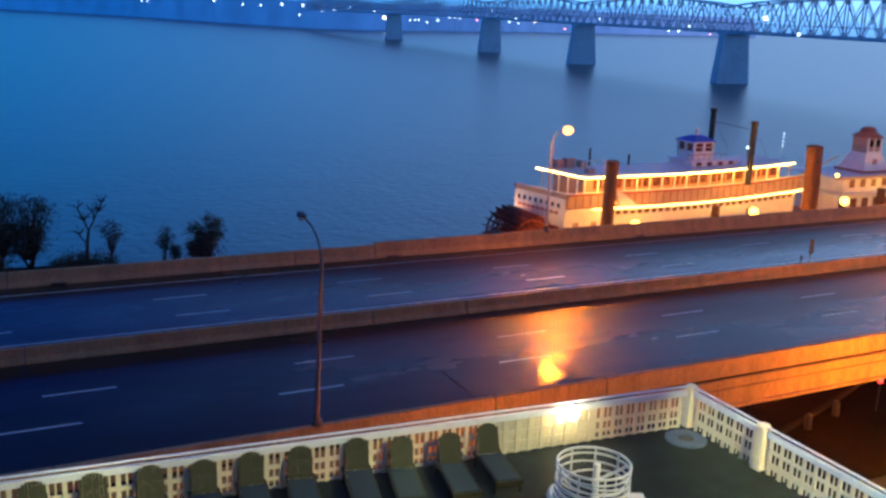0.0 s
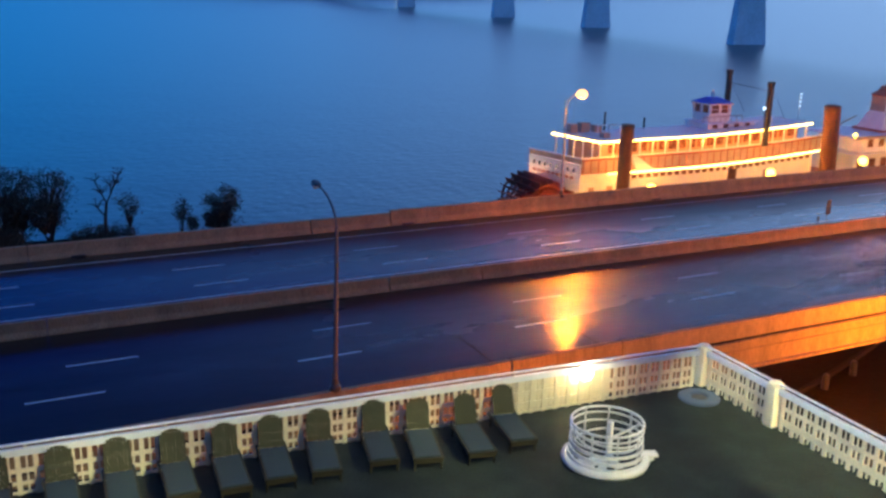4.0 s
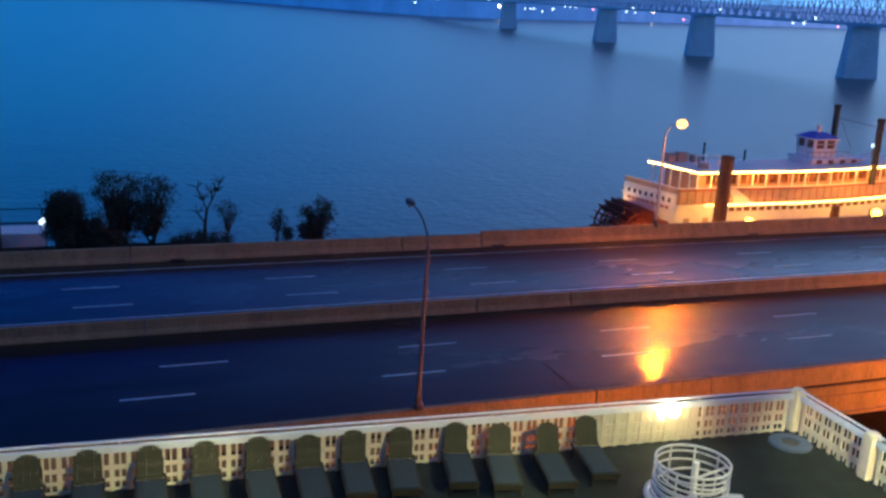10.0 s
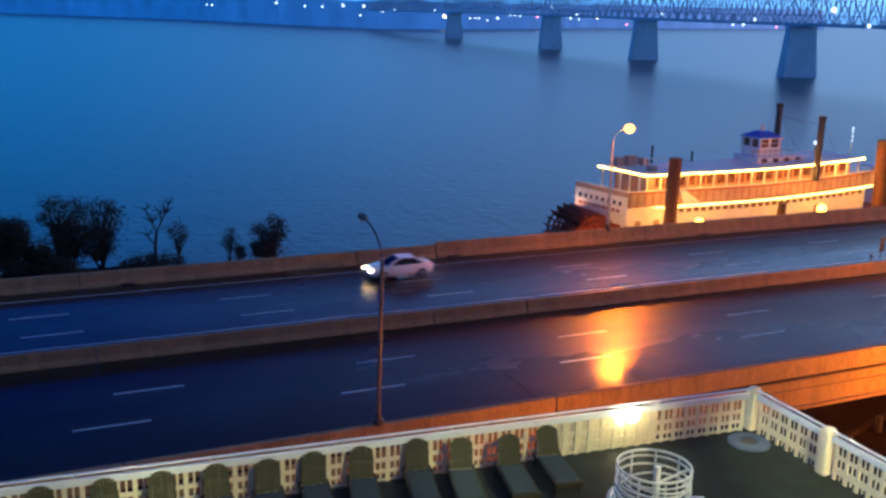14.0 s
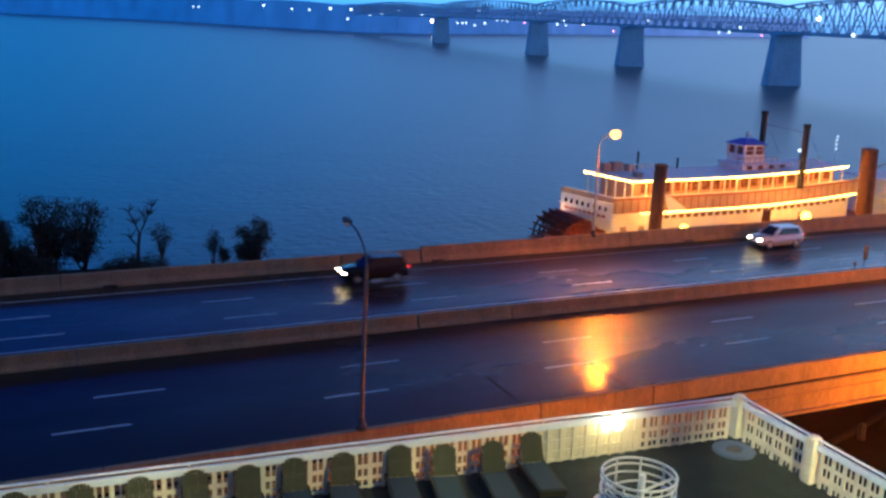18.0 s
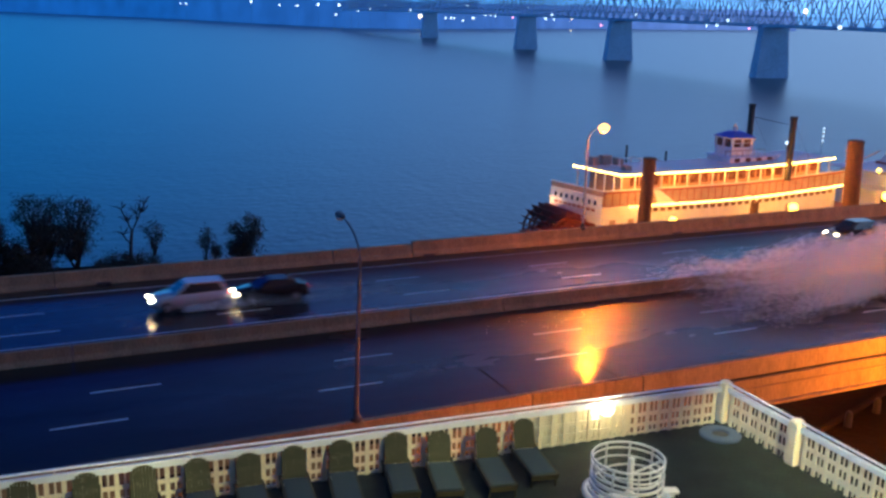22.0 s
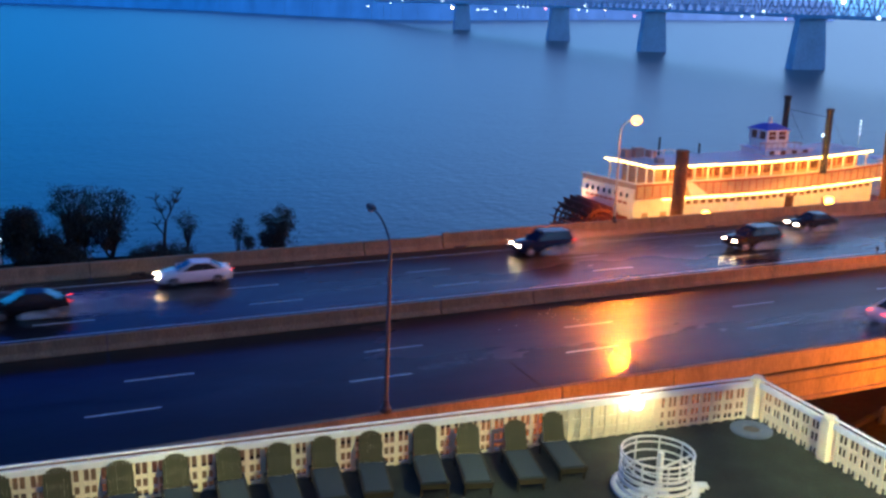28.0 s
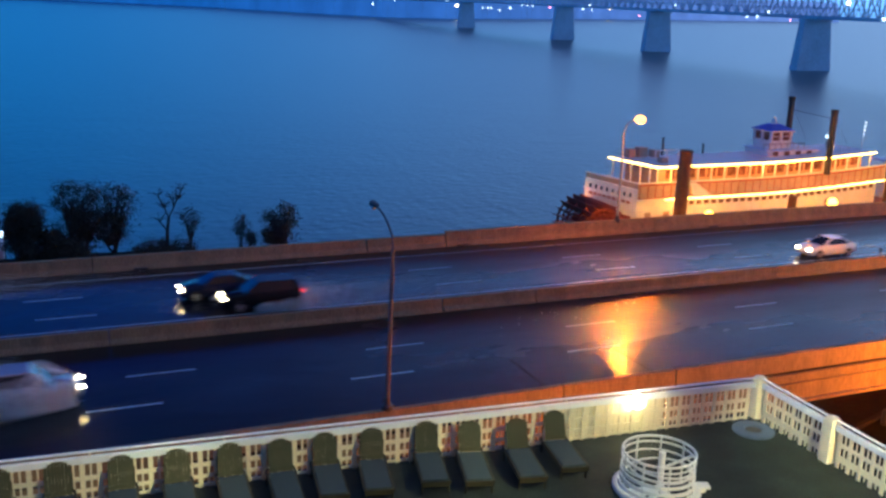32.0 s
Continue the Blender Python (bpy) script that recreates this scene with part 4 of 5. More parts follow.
part("stern_light_arm", Geo().beam((61.1, 98.2, -4.75), (61.4, 98.2, -4.6), 0.06, 0.06), STACK, boat)
part("brace", Geo().beam((62.0, 90.3, -7.0), (64.4, 90.3, -5.2), 0.22, 0.3), BOAT_WHITE, boat)
part("hawser_reel", Geo().path([(61.6 + 0.8 * math.cos(k * math.pi / 12), 90.0, -6.5 + 0.8 * math.sin(k * math.pi / 12)) for k in range(25)], 0.09, 6), BOAT_RAIL, boat)
# slanted stair by the pile
g = Geo()
g.hexa([(70.3, 89.5, -3.2), (73.0, 89.5, -3.2), (73.0, 89.7, -3.2), (70.3, 89.7, -3.2)], [(69.6, 89.5, -1.5), (70.4, 89.5, -1.5), (70.4, 89.7, -1.5), (69.6, 89.7, -1.5)])
part("stair_side", g, BOAT_WHITE, boat)
# texas cabin and pilothouse
part("texas_cabin", Geo().box(83.6, 91.4, 92.8, 97.2, 0.55, 1.3), BOAT_WHITE, boat, bevel=0.05)
part("texas_roof", Geo().box(83.3, 91.7, 92.5, 97.4, 1.3, 1.42), BOAT_ROOF, boat)
for i in range(4):
    x = 84.7 + 1.8 * i
    part("texas_window", Geo().box(x - 0.4, x + 0.4, 92.74, 92.795, 0.68, 1.2), BOAT_PANE, boat)
ph = part("pilothouse", Geo().box(84.5, 87.8, 93.7, 96.9, 1.42, 2.25), BOAT_WHITE, boat)
for x in (84.58, 86.15, 87.72):
    for y in (93.78, 96.82):
        part("pillar", Geo().box(x - 0.15, x + 0.15, y - 0.15, y + 0.15, 2.25, 3.55), BOAT_WHITE, ph)
part("pillar", Geo().box(84.43, 84.73, 95.15, 95.45, 2.25, 3.55), BOAT_WHITE, ph)
part("sill_rail", Geo().box(84.38, 87.92, 93.58, 97.02, 2.25, 2.46), BOAT_WHITE, ph)
part("walk_rail", Geo().box(82.8, 89.4, 92.95, 93.03, 2.1, 2.2), BOAT_RAIL, ph)
for i in range(8):
    x = 82.9 + 0.92 * i
    part("walk_post", Geo().box(x - 0.03, x + 0.03, 92.96, 93.02, 1.4, 2.1), BOAT_RAIL, ph)
part("pilothouse_pane", Geo().box(84.62, 87.68, 93.82, 96.78, 2.4, 3.5), BOAT_PANE, ph)
part("window_bar", Geo().box(84.55, 87.75, 93.70, 93.78, 2.92, 3.0), BOAT_WHITE, ph)
part("eave", Geo().box(84.2, 88.1, 93.4, 97.2, 3.52, 3.68), BOAT_WHITE, ph)
g = Geo()
g.hexa([(84.22, 93.42, 3.68), (88.08, 93.42, 3.68), (88.08, 97.18, 3.68), (84.22, 97.18, 3.68)], [(85.5, 94.8, 4.4), (86.8, 94.8, 4.4), (86.8, 95.8, 4.4), (85.5, 95.8, 4.4)])
part("pilothouse_roof", g, BLUE, ph, "bright blue hipped roof")
part("finial", Geo().lathe((86.15, 95.3, 4.4), [(0.32, 0), (0.24, 0.3), (0.32, 0.5), (0.06, 0.95)], 12), BOAT_WHITE, ph)
for x, y, z0, z1 in ((90.25, 89.55, -1.3, 6.75), (93.0, 100.0, 0.9, 7.3)):
    st = part("chimney", Geo().lathe((x, y, z0), [(0.41, 0), (0.40, z1 - z0 - 0.6), (0.46, z1 - z0 - 0.55), (0.50, z1 - z0 - 0.05), (0.42, z1 - z0)], 20), STACK, boat, "tall black chimney")
    part("guy_wire", Geo().tube((x, y, 6.4), (x + 4.5, y + 1.2, 1.2), 0.02, n=5), STACK, st)
part("chimney_brace", Geo().beam((90.25, 89.55, 5.6), (93.0, 100.0, 5.6), 0.05, 0.06), STACK, boat)
for x, y, z in ((70.7, 97.0, 2.8), (76.8, 97.0, 1.85)):
    part("vent_pipe", Geo().tube((x, y, 0.5), (x, y, z), 0.13), STACK, boat)
for x, y, w, h in ((65.2, 96.6, 1.0, 1.1), (66.8, 96.8, 1.3, 1.2), (68.6, 96.4, 1.0, 0.9), (66.9, 92.2, 0.9, 0.6)):
    part("roof_locker", Geo().box(x, x + w, y - 0.5, y + 0.5, 0.5, 0.5 + h), BOAT_RAIL, boat, bevel=0.04)
for x in (67.6, 69.2, 70.8):
    part("roof_frame_post", Geo().box(x - 0.05, x + 0.05, 93.95, 94.05, 0.5, 1.7), BOAT_WHITE, boat)
part("roof_frame_bar", Geo().box(67.5, 70.9, 93.95, 94.05, 1.65, 1.75), BOAT_WHITE, boat)
mast = part("mast", Geo().tube((101.8, 95.5, -2.4), (101.8, 95.5, 4.2), 0.08, 0.05), BOAT_WHITE, boat)
for z in (2.6, 3.2, 3.8, 4.25):
    part("mast_light", Geo().ball((101.8, 95.4, z), 0.10, 8, 5), SHORE_GLOW, mast)
part("deck_light", Geo().ball((95.0, 95.0, 2.6), 0.22, 10, 6), SHORE_GLOW, boat)
part("deck_light_post", Geo().tube((95.0, 95.0, 0.9), (95.0, 95.0, 2.45), 0.05), STACK, boat)
part("jackstaff", Geo().beam((103.5, 95.5, -2.4), (108.5, 91.5, 1.6), 0.15, 0.15), BOAT_RAIL, boat)
# strings of bulbs
BULB = Geo().ball((0, 0, 0), 0.115, 8, 5).mesh("bulb", BULB_GLOW)
for nm, rows in (("upper_light_string", [(65.0 + 0.42 * i, 89.66, 0.42) for i in range(80)] + [(64.9 + SKEW * 0.45 * i, 89.9 + 0.45 * i, 0.42) for i in range(18)]),
                 ("lower_light_string", [(66.5 + 0.46 * i, 89.62, -3.36) for i in range(80)])):
    a = [(x, y, z + sheer(x)) for x, y, z in rows]
    cord = part(nm, Geo().path(a[:80], 0.02, 4), STACK, boat)
    for p in a:
        share("bulb", BULB, cord, Vector(p) - boat.location)

# ---- second boat beyond the bow ----
b2 = thing("excursion_boat", (117, 95, WATER_Z), "white two-deck excursion boat lit by wharf lamps", "riverboat")
part("hull", Geo().box(107.5, 135, 90.6, 99.4, WATER_Z - 1, -6.6), BOAT_RED, b2)
part("lower_cabin", Geo().box(108.5, 134, 91.2, 98.8, -6.6, -3.9), BOAT_WHITE, b2)
for i in range(9):
    x = 110 + 2.3 * i
    part("opening", Geo().box(x - 0.6, x + 0.6, 91.12, 91.195, -6.3, -4.5), BOAT_PANE, b2)
part("mid_deck", Geo().box(107.2, 135, 90.4, 99.6, -3.9, -3.7), BOAT_WHITE, b2)
part("upper_cabin", Geo().box(110.5, 133, 91.6, 98.4, -3.7, -1.5), BOAT_WHITE, b2)
for i in range(9):
    x = 112 + 2.2 * i
    part("window", Geo().box(x - 0.5, x + 0.5, 91.52, 91.595, -3.0, -1.9), BOAT_PANE, b2)
part("roof", Geo().box(107.6, 135, 90.6, 99.4, -1.5, -1.3), BOAT_ROOF, b2)
part("roof_trim", Geo().box(107.55, 135, 90.5, 90.6, -1.6, -1.25), BOAT_RAIL, b2)
g = Geo()
g.hexa([(115.2, 92.6, -1.3), (121.0, 92.6, -1.3), (121.0, 97.4, -1.3), (115.2, 97.4, -1.3)], [(116.6, 93.6, 1.4), (119.6, 93.6, 1.4), (119.6, 96.4, 1.4), (116.6, 96.4, 1.4)])
p2 = part("pilothouse", g, BOAT_WHITE, b2, "flared white wheelhouse base")
part("emblem", Geo().beam((117.9, 93.02, 0.2), (117.9, 93.10, 0.2), 0.9, 0.9), BOAT_RAIL, p2)
wh = part("wheelhouse", Geo().box(116.7, 119.5, 93.7, 96.3, 1.4, 3.6), BOAT_RAIL, p2)
for x in (116.75, 118.1, 119.45):
    part("corner_trim", Geo().box(x - 0.14, x + 0.14, 93.58, 93.70, 1.4, 3.6), BOAT_WHITE, wh)
for x in (117.42, 118.78):
    part("window", Geo().box(x - 0.45, x + 0.45, 93.62, 93.695, 2.3, 3.3), PANE, wh)
part("trim_band", Geo().box(116.55, 119.65, 93.54, 93.70, 1.36, 1.62), BOAT_WHITE, wh)
part("stern_light", Geo().ball((107.3, 90.3, -0.9), 0.26, 10, 6), WHARF_GLOW, b2)
part("stern_light_post", Geo().tube((107.65, 90.75, -1.4), (107.4, 90.4, -0.95), 0.05), STACK, b2)
part("cap_roof", Geo().lathe((118.1, 95.0, 3.6), [(2.1, 0), (2.1, 0.15), (1.2, 0.7), (0.9, 1.3), (0.3, 1.5)], 16), BOAT_RED, p2)
part("base_trim", Geo().box(115.0, 121.2, 92.4, 97.6, -1.3, -1.0), BOAT_RED, p2)

# mooring piles
for x, y, r, top, leg in ((66.7, 87.0, 0.72, 2.85, 0.5), (98.6, 87.0, 1.0, 3.85, -1.3), (82.9, 87.0, 0.5, -3.2, 0.0), (112.4, 87.0, 0.55, -2.3, 0.0)):
    t = thing("mooring_pile", (x, y, -10.5), "rust-brown steel mooring pile standing in the river", "mooring pile", group="mooring piles")
    part("shaft", Geo().tube((x - leg * 0.6, y, -11), (x, y, top - 0.25), r * 1.05, r, 20), PILE, t)
    part("cap", Geo().lathe((x, y, top - 0.25), [(r * 1.04, 0), (r * 1.04, 0.15), (r * 0.7, 0.28)], 20), PILE, t)
# wharf lamps
for x, y, z in WHARF:
    t = thing("wharf_lamp", (x, y, -7.6), "wharf lamp post with a glaring yellow globe", "lamp post", group="wharf lamps")
    part("post", Geo().tube((x, y, -9.5), (x, y, z - 0.2), 0.09, 0.07), DARK, t)
    part("globe", Geo().ball((x, y, z), 0.55, 14, 8), WHARF_GLOW, t)
    part("hood", Geo().lathe((x, y, z + 0.30), [(0.30, 0), (0.12, 0.16)], 14), DARK, t)
solid("wharf", Geo().box(60, 140, 84.6, 88.0, -7.75, -7.35), CONCRETE, "concrete floating wharf beside the boats", "wharf", "structure")

# ---- bridge over the river ----
B0, BD = Vector((341, 358, 0)), Vector((22.0, 157.0, 0))
BU = BD.normalized()
BS = Vector((BU.y, -BU.x, 0))
PIERS = [-1, 0, 1, 2, 3.72]
br = thing("truss_bridge", (B0.x, B0.y, WATER_Z), "long steel truss bridge on stone piers, coloured pale for rain mist", "bridge")


def deck_z(m):
    return 16.3 + 0.8 * max(-1.0, min(3.0, m))


for m_ in PIERS:
    c = B0 + BD * m_
    zt = deck_z(m_) - 0.5
    for z0, z1, h0, h1, t0, t1 in ((-9.5, zt - 1.1, 9.4, 7.2, 3.2, 2.2), (zt - 1.1, zt, 7.6, 7.6, 2.5, 2.5)):
        g = Geo()
        lo = [c + BS * (sx * h0) + BU * (sy * t0) for sx, sy in ((-1, -1), (1, -1), (1, 1), (-1, 1))]
        hi = [c + BS * (sx * h1) + BU * (sy * t1) for sx, sy in ((-1, -1), (1, -1), (1, 1), (-1, 1))]
        g.hexa([(p.x, p.y, z0) for p in lo], [(p.x, p.y, z1) for p in hi])
        part("pier" if z0 < 0 else "pier_cap", g, MIST_STONE, br, bevel=0.5 if z0 < 0 else 0.1)
for m0, m1 in zip(PIERS, PIERS[1:] + [6.6]):
    n = max(10, int((BD * (m1 - m0)).length / 9.5))
    for s in (-5.2, 5.2):
        g = Geo()

        def q(i, h):
            mm = m0 + (m1 - m0) * i / n
            p = B0 + BD * mm + BS * s
            return (p.x, p.y, deck_z(mm) + h)

        def top(i):
            return 11.5 + 4.5 * max(0.0, math.sin(math.pi * i / n)) ** 0.7

        for i in range(n):
            g.beam(q(i, 0), q(i + 1, 0), 0.7, 1.0)
            g.beam(q(i, top(i)), q(i + 1, top(i + 1)), 0.7, 0.8)
            g.beam(q(i, 0), q(i, top(i)), 0.4, 0.5)
            a, b = (i, i + 1) if i % 2 else (i + 1, i)
            g.beam(q(a, 0), q(b, top(b)), 0.4, 0.5)
            g.beam(q(b, 0), q(a, top(a)), 0.25, 0.32)
            g.beam(q(i, 4.4), q(i + 1, 4.4), 0.25, 0.3)
        part("truss", g, MIST_STEEL, br)
    a, b = B0 + BD * m0, B0 + BD * m1
    part("deck", Geo().beam((a.x, a.y, deck_z(m0) + 0.7), (b.x, b.y, deck_z(m1) + 0.7), 11.4, 0.7), MIST_STONE, br)
    for i in range(0, n, 2):
        mm = m0 + (m1 - m0) * (i + 0.5) / n
        p = B0 + BD * mm + Vector((0, 0, deck_z(mm) + top(i + 0.5)))
        part("top_brace", Geo().beam(p + BS * -5.2, p + BS * 5.2, 0.35, 0.4), MIST_STEEL, br)
for m_, z, r, mm in ((0.31, 15.5, 0.5, SHORE_GLOW), (0.25, 15.7, 0.6, SHORE_GLOW), (0.19, 18.4, 0.6, SHORE_GLOW), (0.07, 14.9, 0.45, SHORE_PINK), (-0.19, 23.2, 0.85, SHORE_WARM),
                     (-0.34, 16.8, 0.8, SHORE_GLOW), (1.09, 13.4, 0.6, SHORE_PINK), (0.8, 20.5, 0.5, SHORE_GLOW), (1.6, 19.0, 0.6, SHORE_GLOW)):
    p = B0 + BD * m_ + BS * -6.0
    part("bridge_light", Geo().ball((p.x, p.y, z), r, 8, 5), mm, br)

# ---- far shore ----
# the mist's blue, more lilac to the right, is put into the bank's glow
HAZE = bpy.data.materials.new("misty_woods_glow")
HAZE.use_nodes = True
_n, _l = HAZE.node_tree.nodes, HAZE.node_tree.links
_b = _n["Principled BSDF"]
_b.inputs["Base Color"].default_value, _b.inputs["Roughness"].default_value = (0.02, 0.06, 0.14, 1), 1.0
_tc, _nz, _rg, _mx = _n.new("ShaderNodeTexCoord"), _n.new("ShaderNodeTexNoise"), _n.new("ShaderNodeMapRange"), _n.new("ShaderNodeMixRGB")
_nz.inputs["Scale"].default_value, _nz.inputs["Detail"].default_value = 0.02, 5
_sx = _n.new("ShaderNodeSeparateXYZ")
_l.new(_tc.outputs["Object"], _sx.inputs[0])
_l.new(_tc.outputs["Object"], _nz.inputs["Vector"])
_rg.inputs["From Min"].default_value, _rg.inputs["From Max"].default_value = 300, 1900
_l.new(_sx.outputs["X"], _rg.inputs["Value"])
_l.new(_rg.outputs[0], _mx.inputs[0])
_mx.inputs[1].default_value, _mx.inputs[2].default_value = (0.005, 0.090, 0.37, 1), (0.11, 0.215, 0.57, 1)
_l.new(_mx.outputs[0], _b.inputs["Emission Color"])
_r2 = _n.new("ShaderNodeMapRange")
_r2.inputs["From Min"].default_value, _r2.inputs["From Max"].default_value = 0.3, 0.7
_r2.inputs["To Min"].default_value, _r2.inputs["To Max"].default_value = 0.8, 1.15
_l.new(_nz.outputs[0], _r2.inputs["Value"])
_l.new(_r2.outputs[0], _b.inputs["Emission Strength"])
rnd = random.Random(5)
SHORE = [(-2600, 3400), (0, 2760), (340, 2070), (430, 1660), (500, 1430), (620, 1450), (812, 1594), (1165, 1865), (2700, 2700)]


def shore_y(x):
    return float(np.interp(x, [p[0] for p in SHORE], [p[1] for p in SHORE]))


g = Geo()
xs = [-2600 + 22 * i for i in range(240)]
low, high = [], []
for x in xs:
    y = shore_y(x)
    h = 24 + 0.0115 * math.hypot(x, y) + 7 * noise.noise(Vector((x * 0.006, 1, 0))) + 5 * noise.noise(Vector((x * 0.03, 7, 0))) + rnd.uniform(-2, 2)
    low.append((x, y, -9))
    high.append((x, y + 15, -8 + max(8, h)))
k = len(xs)
back = [(x, y + 160, z) for x, y, z in high]
g.add(low + high + back, [(i, i + 1, k + i + 1, k + i) for i in range(k - 1)] + [(k + i, k + i + 1, 2 * k + i + 1, 2 * k + i) for i in range(k - 1)])
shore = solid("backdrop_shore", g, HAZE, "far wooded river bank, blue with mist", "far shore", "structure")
# lights of the far bank: bearing in degrees, minutes of arc above the eye, kind
SHORE_KINDS = {1: (1.5, SHORE_GLOW), 2: (2.1, SHORE_GLOW), 3: (2.5, SHORE_WARM), 4: (1.8, SHORE_PINK), 5: (3.2, SHORE_WARM)}
SHORE_LIGHTS = [(10.0, 9, 1), (10.3, 9, 1), (13.9, 21, 2), (15.5, 12, 1), (16.5, 12, 1), (17.7, 18, 2), (18.9, 18, 2), (18.7, -15, 1), (19.6, 19, 1), (20.0, 1, 1),
                (20.7, 19, 1), (20.7, 6, 1), (21.6, 19, 1), (23.6, -12, 3), (23.0, 8, 1), (25.1, -16, 1), (25.4, -15, 1), (25.6, -15, 1), (26.3, 27, 2), (26.1, -22, 1),
                (26.7, -13, 2), (27.4, -2, 1), (27.7, -2, 1), (28.0, -3, 1), (29.0, -7, 4), (29.6, -1, 3), (29.8, 27, 1), (30.9, -8, 2), (31.4, -11, 1), (32.4, -3, 5)]
for bearing, minutes, kind in SHORE_LIGHTS:
    a, d = radians(bearing), 600.0
    while d * math.cos(a) < shore_y(d * math.sin(a)) - 25:
        d += 5
    x, y, z = d * math.sin(a), d * math.cos(a), 18 + d * math.tan(radians(minutes / 60))
    r, mm = SHORE_KINDS[kind]
    o = thing("shore_light", (x, y, -9.0), "distant street light on the far bank" if kind < 3 else "bright yellow light on the far bank", "shore light", "far shore lights")
    part("globe", Geo().ball((x, y, z), r, 8, 5), mm, o)
    part("mast", Geo().tube((x, y, -9.0), (x, y, z), 0.15, 0.1, 5), STEEL, o)


# ---- trees on the near bank ----
def bank(x, y):
    return (x, y, ground_z(x, y))


def tree(place, lobes, clumps, leaves, seed, label, fork=0.35, rad=0.10, stems=3, name="tree"):
    """lobes: (across, deep, high, radius across, radius high) from the foot; limbs run from the stems to clumps of leaves in each lobe."""
    r = random.Random(seed)
    t = thing(name, place, label, "tree", group="bank trees")
    wood, cr = Geo(), Geo()
    base = Vector(place)
    for ax, ay, az, rx, rz in lobes:
        mid = base + Vector((ax, ay, az))
        feet = []
        for _ in range(stems):
            foot = base + Vector((ax * 0.5 + r.uniform(-0.3, 0.3), r.uniform(-0.2, 0.2), -0.3))
            knee = foot.lerp(mid, fork) + Vector((r.uniform(-0.4, 0.4) * rx, r.uniform(-0.3, 0.3), 0))
            wood.tube(foot, knee, rad, rad * 0.7, 6)
            feet.append(knee)
        for _ in range(clumps):
            d = Vector((r.gauss(0, 1), r.gauss(0, 0.8), r.gauss(0, 1))).normalized() * r.uniform(0.35, 1.0) ** 0.6
            c = mid + Vector((d.x * rx, d.y * rx * 0.75, d.z * rz))
            k = r.choice(feet)
            m = k.lerp(c, 0.55) + Vector((r.uniform(-0.2, 0.2), r.uniform(-0.2, 0.2), 0.12 * (c - k).length))
            wood.tube(k, m, rad * 0.6, rad * 0.34, 5)
            wood.tube(m, c, rad * 0.34, rad * 0.12, 5)
            s = r.uniform(0.20, 0.42) * min(1.0, 0.55 + rx * 0.3)
            for _ in range(int(leaves * r.uniform(0.5, 1.3))):
                q = c + Vector((r.gauss(0, s), r.gauss(0, s), r.gauss(0, s * 0.9)))
                a = Vector((r.uniform(-1, 1), r.uniform(-1, 1), r.uniform(-1, 1))).normalized() * r.uniform(0.05, 0.11)
                b = a.orthogonal().normalized() * r.uniform(0.03, 0.06)
                cr.add([q - a, q + b, q + a, q - b], [(0, 1, 2, 3)])
    part("trunk", wood, BARK, t)
    part("crown", cr, LEAF, t, kind="stuff")
    return t


tree(bank(-1.0, 77.5), [(-0.6, 0, 2.9, 1.2, 1.6), (0.6, 0.3, 1.1, 2.6, 1.2)], 70, 200, 11, "dense dark bushy tree on the river bank")
tree(bank(2.4, 78.0), [(-0.1, 0, 4.3, 1.85, 1.5), (0.3, 0, 2.4, 1.9, 1.4)], 62, 54, 13, "round-crowned dark tree on the river bank")
tree(bank(5.0, 78.6), [(0.2, 0, 3.9, 1.6, 1.6), (-0.3, 0, 2.0, 1.7, 1.2)], 56, 46, 14, "airy dark tree on the river bank")
tree(bank(1.6, 76.8), [(0.0, 0, 0.7, 1.9, 0.8)], 36, 150, 15, "low dark shrub on the river bank")
tree(bank(8.3, 77.4), [(0.2, 0, 0.3, 2.4, 0.4)], 34, 110, 21, "low dark shrub at a tree's foot")
tree(bank(10.4, 79.0), [(0.5, 0, 2.5, 0.9, 1.0)], 26, 24, 17, "thin sparse tree on the river bank", rad=0.05, stems=2)
tree(bank(15.1, 78.4), [(0.0, 0, 3.4, 0.5, 1.2), (0.9, 0, 2.2, 0.3, 0.5)], 13, 55, 18, "small sparse sapling on the river bank", rad=0.05, stems=2)
tree(bank(18.3, 78.0), [(0.1, 0, 5.1, 1.3, 1.2), (0.0, 0, 3.4, 1.2, 1.0)], 30, 110, 19, "small rounded dark tree on the river bank", rad=0.07)
# a nearly bare tree with a forked stem
t = thing("tree", bank(9.0, 78.0), "nearly bare forked tree on the river bank", "tree", group="bank trees")
fz = bank(9.0, 78.0)[2]
g = Geo().tube((9.0, 78, fz - 0.2), (9.05, 78, fz + 1.3), 0.17, 0.13, 8).tube((9.05, 78, fz + 1.3), (9.2, 78, fz + 2.5), 0.13, 0.11, 8)
for pts in ([(9.2, 2.5), (8.9, 3.3), (8.45, 4.3)], [(9.2, 2.5), (9.6, 3.3), (9.9, 4.0), (10.25, 4.7)], [(9.6, 3.3), (9.6, 3.9)], [(8.9, 3.3), (8.55, 3.6)], [(9.05, 1.4), (8.5, 2.2)], [(9.9, 4.0), (10.3, 4.2)]):
    g.path([(x, 78.0, fz + z) for x, z in pts], 0.06, 6)
part("trunk", g, BARK, t)
twig_rnd = random.Random(77)
